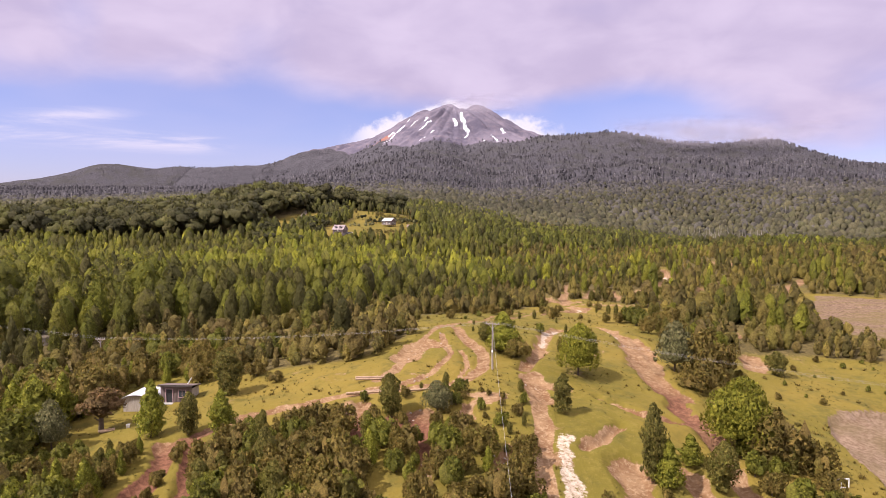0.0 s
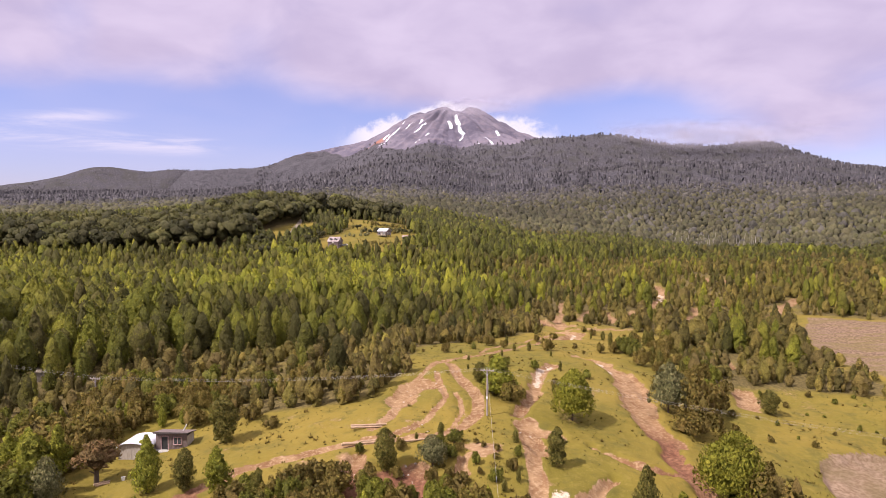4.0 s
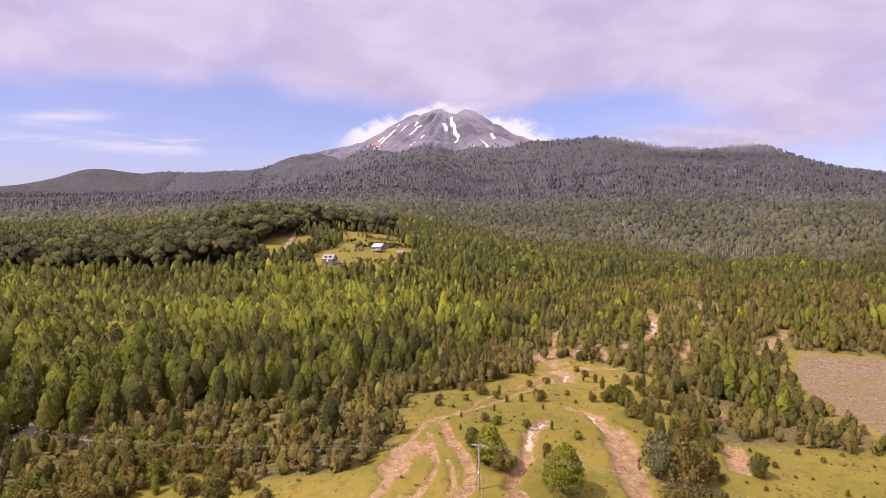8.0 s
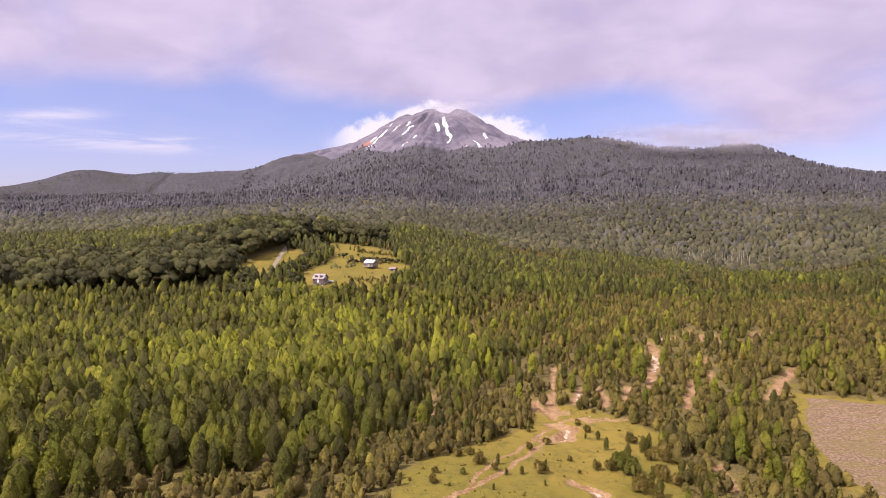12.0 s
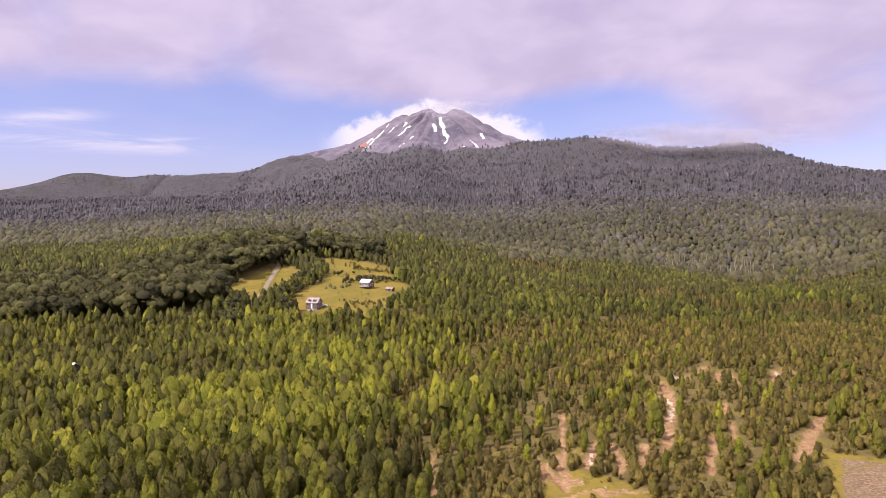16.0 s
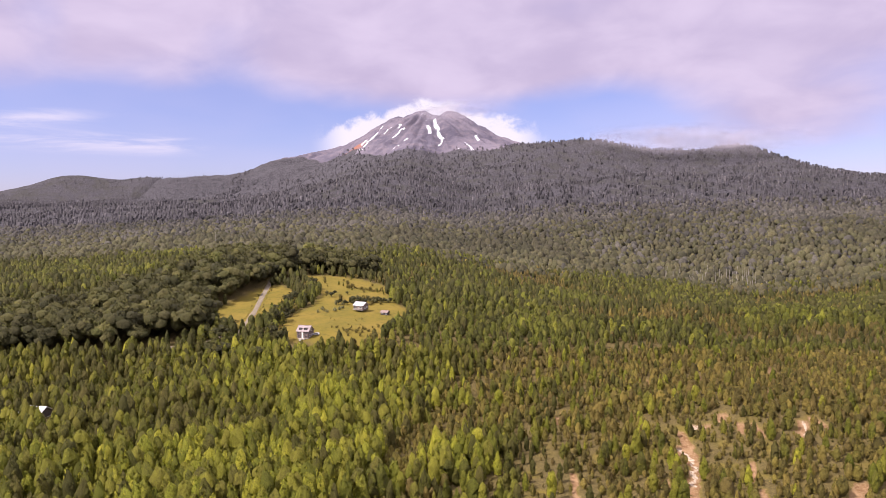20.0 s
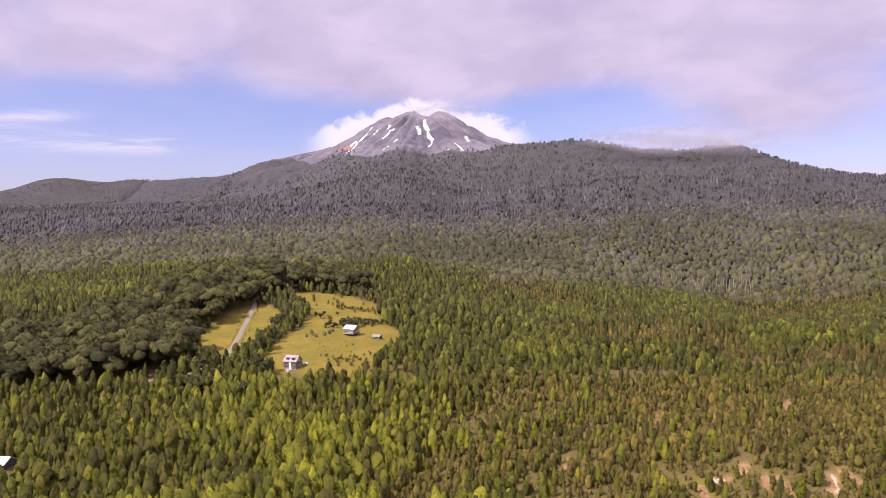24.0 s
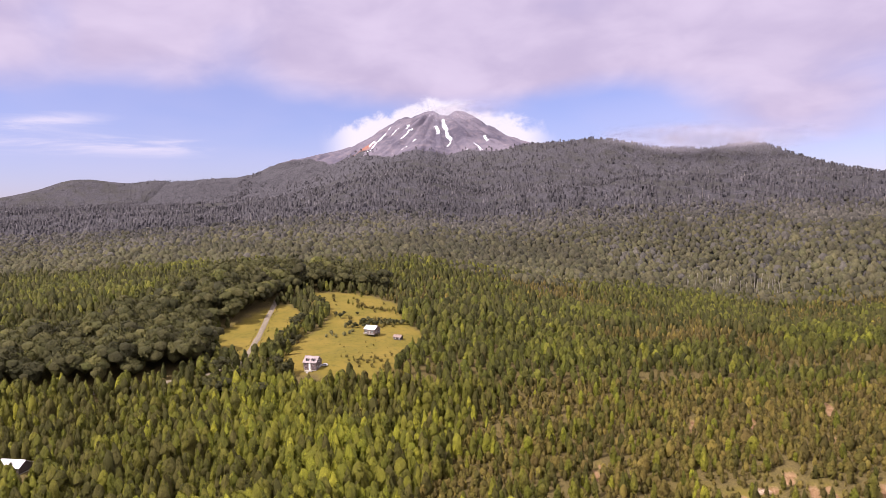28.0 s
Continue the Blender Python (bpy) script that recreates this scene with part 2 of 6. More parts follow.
SCARS = [([(15, 92), (14, 100), (18, 98)], 1.6), ([(-5.5, 110), (-3.5, 117), (-0.5, 119)], 2.2), ([(-6, 86), (-2.5, 87.5), (-2, 83)], 2.0), ([(-10.2, 91), (-10.2, 85), (-10.5, 78)], 1.3), ([(-1.2, 80), (-0.4, 73)], 1.0),
         ([(8.5, 78), (7.2, 75)], 1.3), ([(3.4, 89.5), (3.7, 86)], 0.8), ([(21.6, 77.5), (21, 72), (22, 64)], 1.9), ([(28.6, 79), (28.9, 73), (30, 64)], 1.4), ([(17.8, 80.4), (21.5, 84.2), (24.4, 86.4)], 0.8),
         ([(32, 146), (35.9, 143.5), (36.4, 133), (35.2, 121), (34, 108.5), (34.7, 103.8), (37, 102.5)], 1.9), ([(38.5, 134), (38, 122), (36.5, 112)], 1.4),
         ([(35.5, 104), (34.2, 96.2), (34.5, 90.7), (35.3, 87.2), (35.5, 82.6), (34.5, 76), (35, 66)], 1.3), ([(22.8, 95.8), (25.6, 94.3), (28.2, 91), (33, 91)], 0.8),
         ([(23.5, 135), (20.7, 128), (18.3, 119), (15.7, 111), (13, 104)], 1.2), ([(61.5, 133), (60, 127), (57.5, 122)], 2.2), ([(-33.7, 84), (-31.8, 75), (-32.5, 66)], 1.3), ([(-30, 83), (-27, 74.5), (-24.6, 66)], 1.3),
         ([(31.5, 178), (36, 180), (40.8, 189), (35.5, 192)], 2.4), ([(37.1, 199), (40, 222)], 1.5), ([(35.6, 206), (35.2, 218)], 1.1), ([(47, 214), (50, 222), (53.5, 230)], 1.6), ([(2, 226), (2.4, 206), (2.5, 188)], 0.9),
         ([(34.5, 222), (32.7, 206)], 1.0), ([(50, 267), (44.7, 238), (42.3, 227), (39.5, 212), (40.8, 205)], 1.2), ([(51.6, 224), (47.4, 214)], 1.7), ([(57.3, 230), (58, 220), (54.9, 210)], 1.5), ([(67.4, 227), (60.3, 209)], 1.3),
         ([(77.7, 256), (73.7, 238)], 1.1), ([(92.5, 282), (91.8, 266), (81.8, 245.7), (71.5, 218)], 2.0), ([(97.5, 292), (93.8, 272)], 1.8), ([(94, 296), (103.5, 294.5), (115, 297), (120, 305)], 1.8), ([(120, 292), (117, 285)], 1.4),
         ([(123.6, 290), (120.5, 278)], 1.4), ([(141.5, 288), (132, 272)], 2.2), ([(132, 242), (121.4, 230.5), (109, 215)], 2.1), ([(92.3, 234), (79.4, 207)], 1.3), ([(69.3, 162), (66.5, 150)], 1.4), ([(146, 290), (145, 278)], 1.5),
         ([(188, 394), (175, 370)], 2.0), ([(139, 370), (134, 355)], 2.0), ([(117.4, 382), (108, 361)], 1.2), ([(62, 340), (57, 323)], 1.2), ([(153.5, 338), (149, 328)], 1.8), ([(144, 388), (134.5, 359)], 1.2),
         ([(102, 243), (96, 228)], 1.1), ([(108, 262), (103, 250)], 1.2)]
PALE = [([(14, 64), (14.2, 71), (14.9, 77), (16.2, 80.5)], 1.15), ([(23.3, 134), (20.7, 128), (18.4, 120)], 0.5), ([(31, 145), (35, 142.5), (36, 136)], 0.6), ([(94, 296), (103, 294.5), (113, 296.5)], 0.9), ([(92.5, 282), (91.8, 266), (84, 250)], 0.9), ([(51, 224), (47.5, 214)], 0.6), ([(36, 181), (40, 188)], 0.7), ([(141, 287), (134, 274)], 0.7)]
ROAD = [(-92, 104), (-85, 122), (-83, 136), (-86, 150), (-95, 166)]
LANE = [(-127, 626), (-121, 553), (-115, 497), (-109, 450), (-100, 430)]
GRAVEL = [(58, 102), (66, 106), (90, 110), (100, 80), (60, 66), (54, 80), (55, 92)]


def open_scrub(x, y):
    """1 on the washed-out slope above the clearing, where the scrub stands low and open."""
    return ss(0.28, 0.55, hill(x, y, 88, 255, 62, 62) + hill(x, y, 45, 225, 28, 30))


def wobble(x, y, size, amount, seed=3):
    return x + amount * fbm(x / size, y / size, 3, seed), y + amount * fbm(x / size, y / size, 3, seed + 11)


def bare(x, y):
    """How far the soil is laid bare: 1 on tracks and washed-out scars."""
    wx, wy = wobble(x, y, 5, 0.7)
    out = np.zeros(np.shape(x))
    for line, half in TRACKS:
        out = np.maximum(out, 1 - ss(half * 0.75, half * 1.35, away(wx, wy, line)))
    wx, wy = wobble(x, y, 6, 1.5)
    wx, wy = wobble(wx, wy, 2.0, 0.9, 5)
    for line, half in SCARS:
        out = np.maximum(out, 1 - ss(half * 0.6, half * 1.5, away(wx, wy, line)))
    slope = 0.30 + 0.42 * hill(x, y, 2, 82, 16, 14) + 0.25 * hill(x, y, 42, 205, 22, 26)
    blotch = ss(0.22, 0.50, fbm(x / 7, y / 7, 4, 44)) * (1 - ss(230, 280, y)) * slope * 1.3
    return np.maximum(out, np.minimum(blotch, 0.8))


def pale_soil(x, y):
    wx, wy = wobble(x, y, 4, 2.0, 8)
    out = np.zeros(np.shape(x))
    for line, half in PALE:
        out = np.maximum(out, 1 - ss(half * 0.6, half * 1.4, away(wx, wy, line)))
    return out


def carved(x, y):
    """The land with its scars cut in."""
    wx, wy = wobble(x, y, 6, 1.5)
    cut = np.zeros(np.shape(x))
    for line, half in SCARS:
        cut = np.maximum(cut, 0.9 * (1 - ss(half * 0.4, half * 1.5, away(wx, wy, line))))
    for line, half in TRACKS:
        cut = np.maximum(cut, 0.28 * (1 - ss(half * 0.5, half * 1.3, away(wx, wy, line))))
    ring = near_ring(wx, wy, GRAVEL)
    cut = np.maximum(cut, 0.9 * ss(0, 1.2, ring) * inside(wx, wy, GRAVEL))
    fine = (fbm(x / 9, y / 9, 3, 21) * 0.7 + fbm(x / 2.2, y / 2.2, 2, 31) * 0.22) * (1 - ss(350, 800, y))
    return land(x, y) - cut + fine


# ---- materials ----
def surface(name, build):
    material = bpy.data.materials.new(name)
    g = Graph(nodes_of(material))
    shader = build(g)
    g.link(shader, g.add("ShaderNodeOutputMaterial").inputs[0])
    return material


def glossy(g, colour, rough=0.8, height=None, strength=0.3, distance=0.1, metal=0.0, specular=0.3):
    p = g.add("ShaderNodeBsdfPrincipled")
    g.put(colour if isinstance(colour, bpy.types.NodeSocket) else (*colour, 1), p.inputs["Base Color"])
    g.put(rough, p.inputs["Roughness"])
    p.inputs["Metallic"].default_value, p.inputs["Specular IOR Level"].default_value = metal, specular
    if height is not None:
        b = g.add("ShaderNodeBump")
        b.inputs["Strength"].default_value, b.inputs["Distance"].default_value = strength, distance
        g.link(height, b.inputs["Height"])
        g.link(b.outputs[0], p.inputs["Normal"])
    return p.outputs[0]


def ground_look(g):
    at = g.place()
    big, mid, fine = g.noise(at, 0.035, 4), g.noise(at, 0.28, 6, 0.65), g.noise(at, 1.6, 6, 0.75)
    grass = g.mix(g.ramp(big, 0.35, 0.65), (0.140, 0.112, 0.020), (0.192, 0.138, 0.028))
    grass = g.mix(g.ramp(g.noise(at, 0.9, 5, 0.7), 0.48, 0.66, 0, 0.5), grass, (0.195, 0.150, 0.034))
    grass = g.mix(g.ramp(mid, 0.46, 0.70, 0, 0.65), grass, (0.080, 0.074, 0.019))
    grass = g.mix(g.ramp(fine, 0.52, 0.75, 0, 0.6), grass, (0.235, 0.170, 0.052))
    soil = g.mix(g.ramp(mid, 0.38, 0.64), (0.165, 0.086, 0.042), (0.27, 0.165, 0.088))
    soil = g.mix(g.ramp(fine, 0.48, 0.62, 0, 0.75), soil, (0.36, 0.25, 0.148))
    soil = g.mix(g.ramp(g.noise(at, 3.6, 5, 0.8), 0.52, 0.66, 0, 0.6), soil, (0.15, 0.085, 0.045))
    clay = g.mix(g.ramp(fine, 0.4, 0.65), (0.115, 0.050, 0.030), (0.215, 0.100, 0.060))
    soil = g.mix(g.ramp(g.math("ADD", g.attr("red"), g.math("MULTIPLY", g.math("SUBTRACT", mid, 0.5), 0.8)), 0.3, 0.75), soil, clay)
    edge = g.math("ADD", g.attr("bare"), g.math("MULTIPLY", g.math("SUBTRACT", fine, 0.5), 0.8))
    edge = g.math("ADD", edge, g.math("MULTIPLY", g.math("SUBTRACT", mid, 0.5), 0.8))
    colour = g.mix(g.ramp(edge, 0.38, 0.66), grass, soil)
    grey = g.mix(g.ramp(fine, 0.42, 0.60), (0.165, 0.108, 0.068), (0.27, 0.190, 0.130))
    grey = g.mix(g.ramp(g.noise(at, 0.12, 5, 0.65), 0.42, 0.62, 0, 0.7), grey, (0.13, 0.095, 0.045))
    colour = g.mix(g.ramp(g.math("ADD", g.attr("gravel"), g.math("MULTIPLY", g.math("SUBTRACT", mid, 0.5), 0.6)), 0.35, 0.65), colour, grey)
    stubble = g.mix(g.ramp(fine, 0.42, 0.60), (0.110, 0.070, 0.043), (0.25, 0.168, 0.115))
    stubble = g.mix(g.ramp(g.noise(g.stretched(at, 0.25, 1.6, 1.0), 0.25, 5, 0.7), 0.45, 0.60, 0, 0.65), stubble, (0.15, 0.115, 0.040))
    colour = g.mix(g.ramp(g.math("ADD", g.attr("field"), g.math("MULTIPLY", g.math("SUBTRACT", mid, 0.5), 0.5)), 0.4, 0.65), colour, stubble)
    chalk = g.mix(g.ramp(fine, 0.3, 0.7), (0.24, 0.165, 0.105), (0.54, 0.46, 0.37))
    colour = g.mix(g.ramp(g.math("ADD", g.math("ADD", g.attr("pale"), g.math("MULTIPLY", g.math("SUBTRACT", fine, 0.5), 2.0)), g.math("MULTIPLY", g.math("SUBTRACT", mid, 0.5), 1.6)), 0.50, 0.95), colour, chalk)
    litter = g.mix(g.ramp(fine, 0.4, 0.62), (0.070, 0.055, 0.022), (0.150, 0.112, 0.044))
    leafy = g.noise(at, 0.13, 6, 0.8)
    # far forest drawn on the ground, haze painted in as a violet tint
    hazed_canopy = g.mix(g.ramp(leafy, 0.42, 0.58), (0.040, 0.038, 0.044), (0.094, 0.087, 0.098))
    hazed_canopy = g.mix(g.ramp(g.noise(at, 0.012, 4, 0.6), 0.45, 0.62, 0, 0.5), hazed_canopy, (0.050, 0.048, 0.036))
    litter = g.mix(g.attr("remote"), litter, hazed_canopy)
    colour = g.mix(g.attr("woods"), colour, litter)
    height = g.math("ADD", g.math("ADD", fine, g.math("MULTIPLY", mid, 2.0)), g.math("MULTIPLY", g.math("MULTIPLY", leafy, g.attr("remote")), 40.0))
    return glossy(g, colour, 0.95, height, 0.7, 0.18, specular=0.1)


def rock_look(g):
    at = g.place()
    big, mid, fine = g.noise(at, 0.004, 5, 0.6), g.noise(at, 0.02, 6, 0.65), g.noise(at, 0.09, 5, 0.6)
    # the rock's own purple-grey, pushed bluer to paint in haze
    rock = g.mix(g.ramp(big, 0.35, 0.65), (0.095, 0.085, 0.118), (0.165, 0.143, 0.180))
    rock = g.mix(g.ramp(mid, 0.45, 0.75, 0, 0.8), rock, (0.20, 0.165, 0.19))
    rock = g.mix(g.ramp(g.math("ADD", g.attr("rust"), g.math("MULTIPLY", g.math("SUBTRACT", mid, 0.5), 1.2)), 0.3, 0.9), rock, (0.30, 0.13, 0.09))
    snow = g.math("ADD", g.attr("snow"), g.math("MULTIPLY", g.math("SUBTRACT", fine, 0.5), 2.2))
    rock = g.mix(g.ramp(snow, 0.46, 0.60), rock, (0.80, 0.82, 0.88))
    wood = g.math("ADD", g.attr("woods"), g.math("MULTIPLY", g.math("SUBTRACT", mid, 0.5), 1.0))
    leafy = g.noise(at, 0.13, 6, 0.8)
    # woods in the same haze-tinted violet as the far ground
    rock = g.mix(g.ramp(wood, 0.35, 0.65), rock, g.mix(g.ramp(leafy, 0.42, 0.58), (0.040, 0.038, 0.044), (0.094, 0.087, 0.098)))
    return glossy(g, rock, 0.9, g.math("ADD", mid, fine), 0.8, 8.0, specular=0.15)


def cloud_look(g):
    thick = g.math("MULTIPLY", g.attr("dense"), g.ramp(g.noise(g.place(), 0.012, 6, 0.62, 0.4), 0.25, 0.70, 0.35, 1.0))
    lit, deep, clear, white, out = (g.add("ShaderNode" + k) for k in ("BsdfDiffuse", "BsdfTranslucent", "BsdfTransparent", "MixShader", "MixShader"))
    lit.inputs[0].default_value = deep.inputs[0].default_value = (0.60, 0.55, 0.62, 1)
    white.inputs[0].default_value = 0.5
    g.link(lit.outputs[0], white.inputs[1])
    g.link(deep.outputs[0], white.inputs[2])
    g.put(thick, out.inputs[0])
    g.link(clear.outputs[0], out.inputs[1])
    g.link(white.outputs[0], out.inputs[2])
    return out.outputs[0]


def leaves(dark, light, other, through_light=0.25, spread_of=0.26, clump=1.5, relief=0.5):
    """Foliage: the tone of the tree, then of each clump of leaves, with shade painted darker into the hollows; the
    clumps stand out in relief.
    """
    def build(g):
        place = g.add("ShaderNodeNewGeometry")
        island = place.outputs["Random Per Island"]
        tone = g.math("ADD", g.attr("tone"), g.math("MULTIPLY", g.math("SUBTRACT", g.add("ShaderNodeObjectInfo").outputs["Random"], 0.5), 0.3))
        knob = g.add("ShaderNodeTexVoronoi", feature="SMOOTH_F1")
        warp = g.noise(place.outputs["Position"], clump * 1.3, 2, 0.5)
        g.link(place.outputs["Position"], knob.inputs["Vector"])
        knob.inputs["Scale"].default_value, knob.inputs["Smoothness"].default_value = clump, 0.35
        fine = g.noise(place.outputs["Position"], clump * 2.4, 4, 0.75)
        tone = g.math("ADD", tone, g.math("MULTIPLY", g.math("SUBTRACT", fine, 0.5), 1.0))
        tone = g.math("ADD", tone, g.math("MULTIPLY", g.math("SUBTRACT", warp, 0.5), 0.5))
        colour = g.mix(g.ramp(tone, 0.0, 0.8), dark, light)
        colour = g.mix(g.ramp(tone, 0.8, 1.1), colour, other)
        spread = g.add("ShaderNodeHueSaturation")
        g.link(colour, spread.inputs["Color"])
        # hollows of the relief coloured darker, as the shade between leaves
        g.link(g.math("MULTIPLY", g.ramp(island, 0, 1, 1 - spread_of, 1 + spread_of), g.ramp(fine, 0.3, 0.7, 0.64, 1.32)), spread.inputs["Value"])
        g.link(g.ramp(island, 0, 1, 0.510, 0.488), spread.inputs["Hue"])
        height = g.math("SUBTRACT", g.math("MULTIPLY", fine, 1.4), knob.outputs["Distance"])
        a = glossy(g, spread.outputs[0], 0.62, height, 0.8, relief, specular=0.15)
        b = g.add("ShaderNodeBsdfTranslucent")
        g.link(spread.outputs[0], b.inputs[0])
        m = g.add("ShaderNodeMixShader")
        m.inputs[0].default_value = through_light
        g.link(a, m.inputs[1])
        g.link(b.outputs[0], m.inputs[2])
        return m.outputs[0]
    return build


def plain(a, b, scale, rough=0.7, metal=0.0, specular=0.3, stretch=(1, 1, 1), relief=0.02):
    def build(g):
        at = g.stretched(g.place(), *stretch)
        n, m = g.noise(at, scale, 5, 0.6), g.noise(at, scale * 6, 4, 0.6)
        colour = g.mix(g.ramp(g.math("ADD", g.math("MULTIPLY", n, 0.7), g.math("MULTIPLY", m, 0.3)), 0.3, 0.7), a, b)
        return glossy(g, colour, rough, m, 0.4, relief, metal, specular)
    return build


GROUND = surface("ground", ground_look)
ROCK = surface("volcanic_rock_hazed", rock_look)
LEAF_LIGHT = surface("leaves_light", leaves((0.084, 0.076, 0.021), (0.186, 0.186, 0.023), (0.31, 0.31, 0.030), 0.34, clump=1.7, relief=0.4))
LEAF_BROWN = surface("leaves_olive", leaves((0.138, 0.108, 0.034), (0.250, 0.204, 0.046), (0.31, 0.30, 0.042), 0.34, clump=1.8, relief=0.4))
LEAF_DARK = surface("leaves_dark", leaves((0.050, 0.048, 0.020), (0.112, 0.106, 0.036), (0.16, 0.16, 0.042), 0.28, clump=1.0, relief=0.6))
# haze put into the colour: a violet tint for the distant forest
LEAF_HAZED = surface("leaves_mountain_hazed", leaves((0.056, 0.052, 0.058), (0.108, 0.099, 0.110), (0.155, 0.142, 0.150), 0.22, 0.15, 0.35, 0.8))
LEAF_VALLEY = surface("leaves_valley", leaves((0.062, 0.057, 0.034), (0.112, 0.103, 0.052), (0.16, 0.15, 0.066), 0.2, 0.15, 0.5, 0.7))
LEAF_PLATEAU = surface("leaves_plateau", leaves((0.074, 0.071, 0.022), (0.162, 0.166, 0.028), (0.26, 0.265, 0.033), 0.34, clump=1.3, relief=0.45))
# midway between valley olive and the violet that paints the haze
LEAF_SLOPE = surface("leaves_slope_half_hazed", leaves((0.055, 0.051, 0.044), (0.104, 0.095, 0.080), (0.16, 0.146, 0.112), 0.2, 0.15, 0.4, 0.7))
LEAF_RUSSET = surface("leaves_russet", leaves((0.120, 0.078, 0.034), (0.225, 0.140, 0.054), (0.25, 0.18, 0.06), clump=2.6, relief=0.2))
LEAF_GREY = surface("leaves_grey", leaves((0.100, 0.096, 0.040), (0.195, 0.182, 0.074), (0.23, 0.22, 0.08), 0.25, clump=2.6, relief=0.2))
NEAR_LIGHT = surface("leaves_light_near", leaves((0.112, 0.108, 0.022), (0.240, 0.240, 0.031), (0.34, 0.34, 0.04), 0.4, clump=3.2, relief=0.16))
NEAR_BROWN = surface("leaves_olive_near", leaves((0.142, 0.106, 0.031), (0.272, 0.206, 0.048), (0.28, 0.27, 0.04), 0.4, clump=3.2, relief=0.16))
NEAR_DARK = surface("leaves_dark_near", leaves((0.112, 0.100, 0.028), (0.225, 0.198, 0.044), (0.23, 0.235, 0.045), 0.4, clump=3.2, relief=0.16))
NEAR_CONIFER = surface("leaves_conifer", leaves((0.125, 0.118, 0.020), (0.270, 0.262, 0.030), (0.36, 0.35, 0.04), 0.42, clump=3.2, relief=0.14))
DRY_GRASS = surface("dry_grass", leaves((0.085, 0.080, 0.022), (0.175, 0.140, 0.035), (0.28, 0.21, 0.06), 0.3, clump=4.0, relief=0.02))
BARK = surface("bark", plain((0.07, 0.05, 0.035), (0.16, 0.12, 0.09), 3.0, 0.9))
BLEACHED = surface("bleached_wood", plain((0.26, 0.23, 0.20), (0.40, 0.36, 0.32), 2.0, 0.85))


# ---- mesh helpers ----
def mesh_of(name, verts, faces, material, smooth=False, normals=None, **values):
    """A mesh from arrays; faces: one array of triangles or of quads, or both in a list; values: numbers for every vertex."""
    groups = faces if isinstance(faces, list) else [faces]
    groups = [np.asarray(f, np.int32) for f in groups if len(f)]
    me = bpy.data.meshes.new(name)
    me.vertices.add(len(verts))
    me.vertices.foreach_set("co", np.asarray(verts, np.float32).ravel())
    loops = np.concatenate([f.ravel() for f in groups])
    sizes = np.concatenate([np.full(len(f), f.shape[1], np.int32) for f in groups])
    me.loops.add(len(loops))
    me.loops.foreach_set("vertex_index", loops)
    me.polygons.add(len(sizes))
    me.polygons.foreach_set("loop_start", np.concatenate([[0], np.cumsum(sizes)[:-1]]).astype(np.int32))
    me.polygons.foreach_set("use_smooth", np.full(len(sizes), smooth))
    for key, value in values.items():
        me.attributes.new(key, "FLOAT", "POINT").data.foreach_set("value", np.asarray(value, np.float32))
    me.materials.append(material)
    me.update(calc_edges=True)
    if normals is not None:
        me.normals_split_custom_set_from_vertices(np.asarray(normals, np.float32))
    return me


def part(name, bm, material, parent, label=""):
    me = bpy.data.meshes.new(name)
    bm.to_mesh(me)
    bm.free()
    me.materials.append(material)
    ob = new(name, me)
    ob.parent = parent
    return tagged(ob, label)


def mesh_part(name, me, parent, label=""):
    ob = new(name, me)
    ob.parent = parent
    return tagged(ob, label)


def thing(name, place, turn, label, category, group=""):
    ob = new(name)
    ob.matrix_world = pose(*place, 0, 0, turn)
    return tagged(ob, label, category, group)


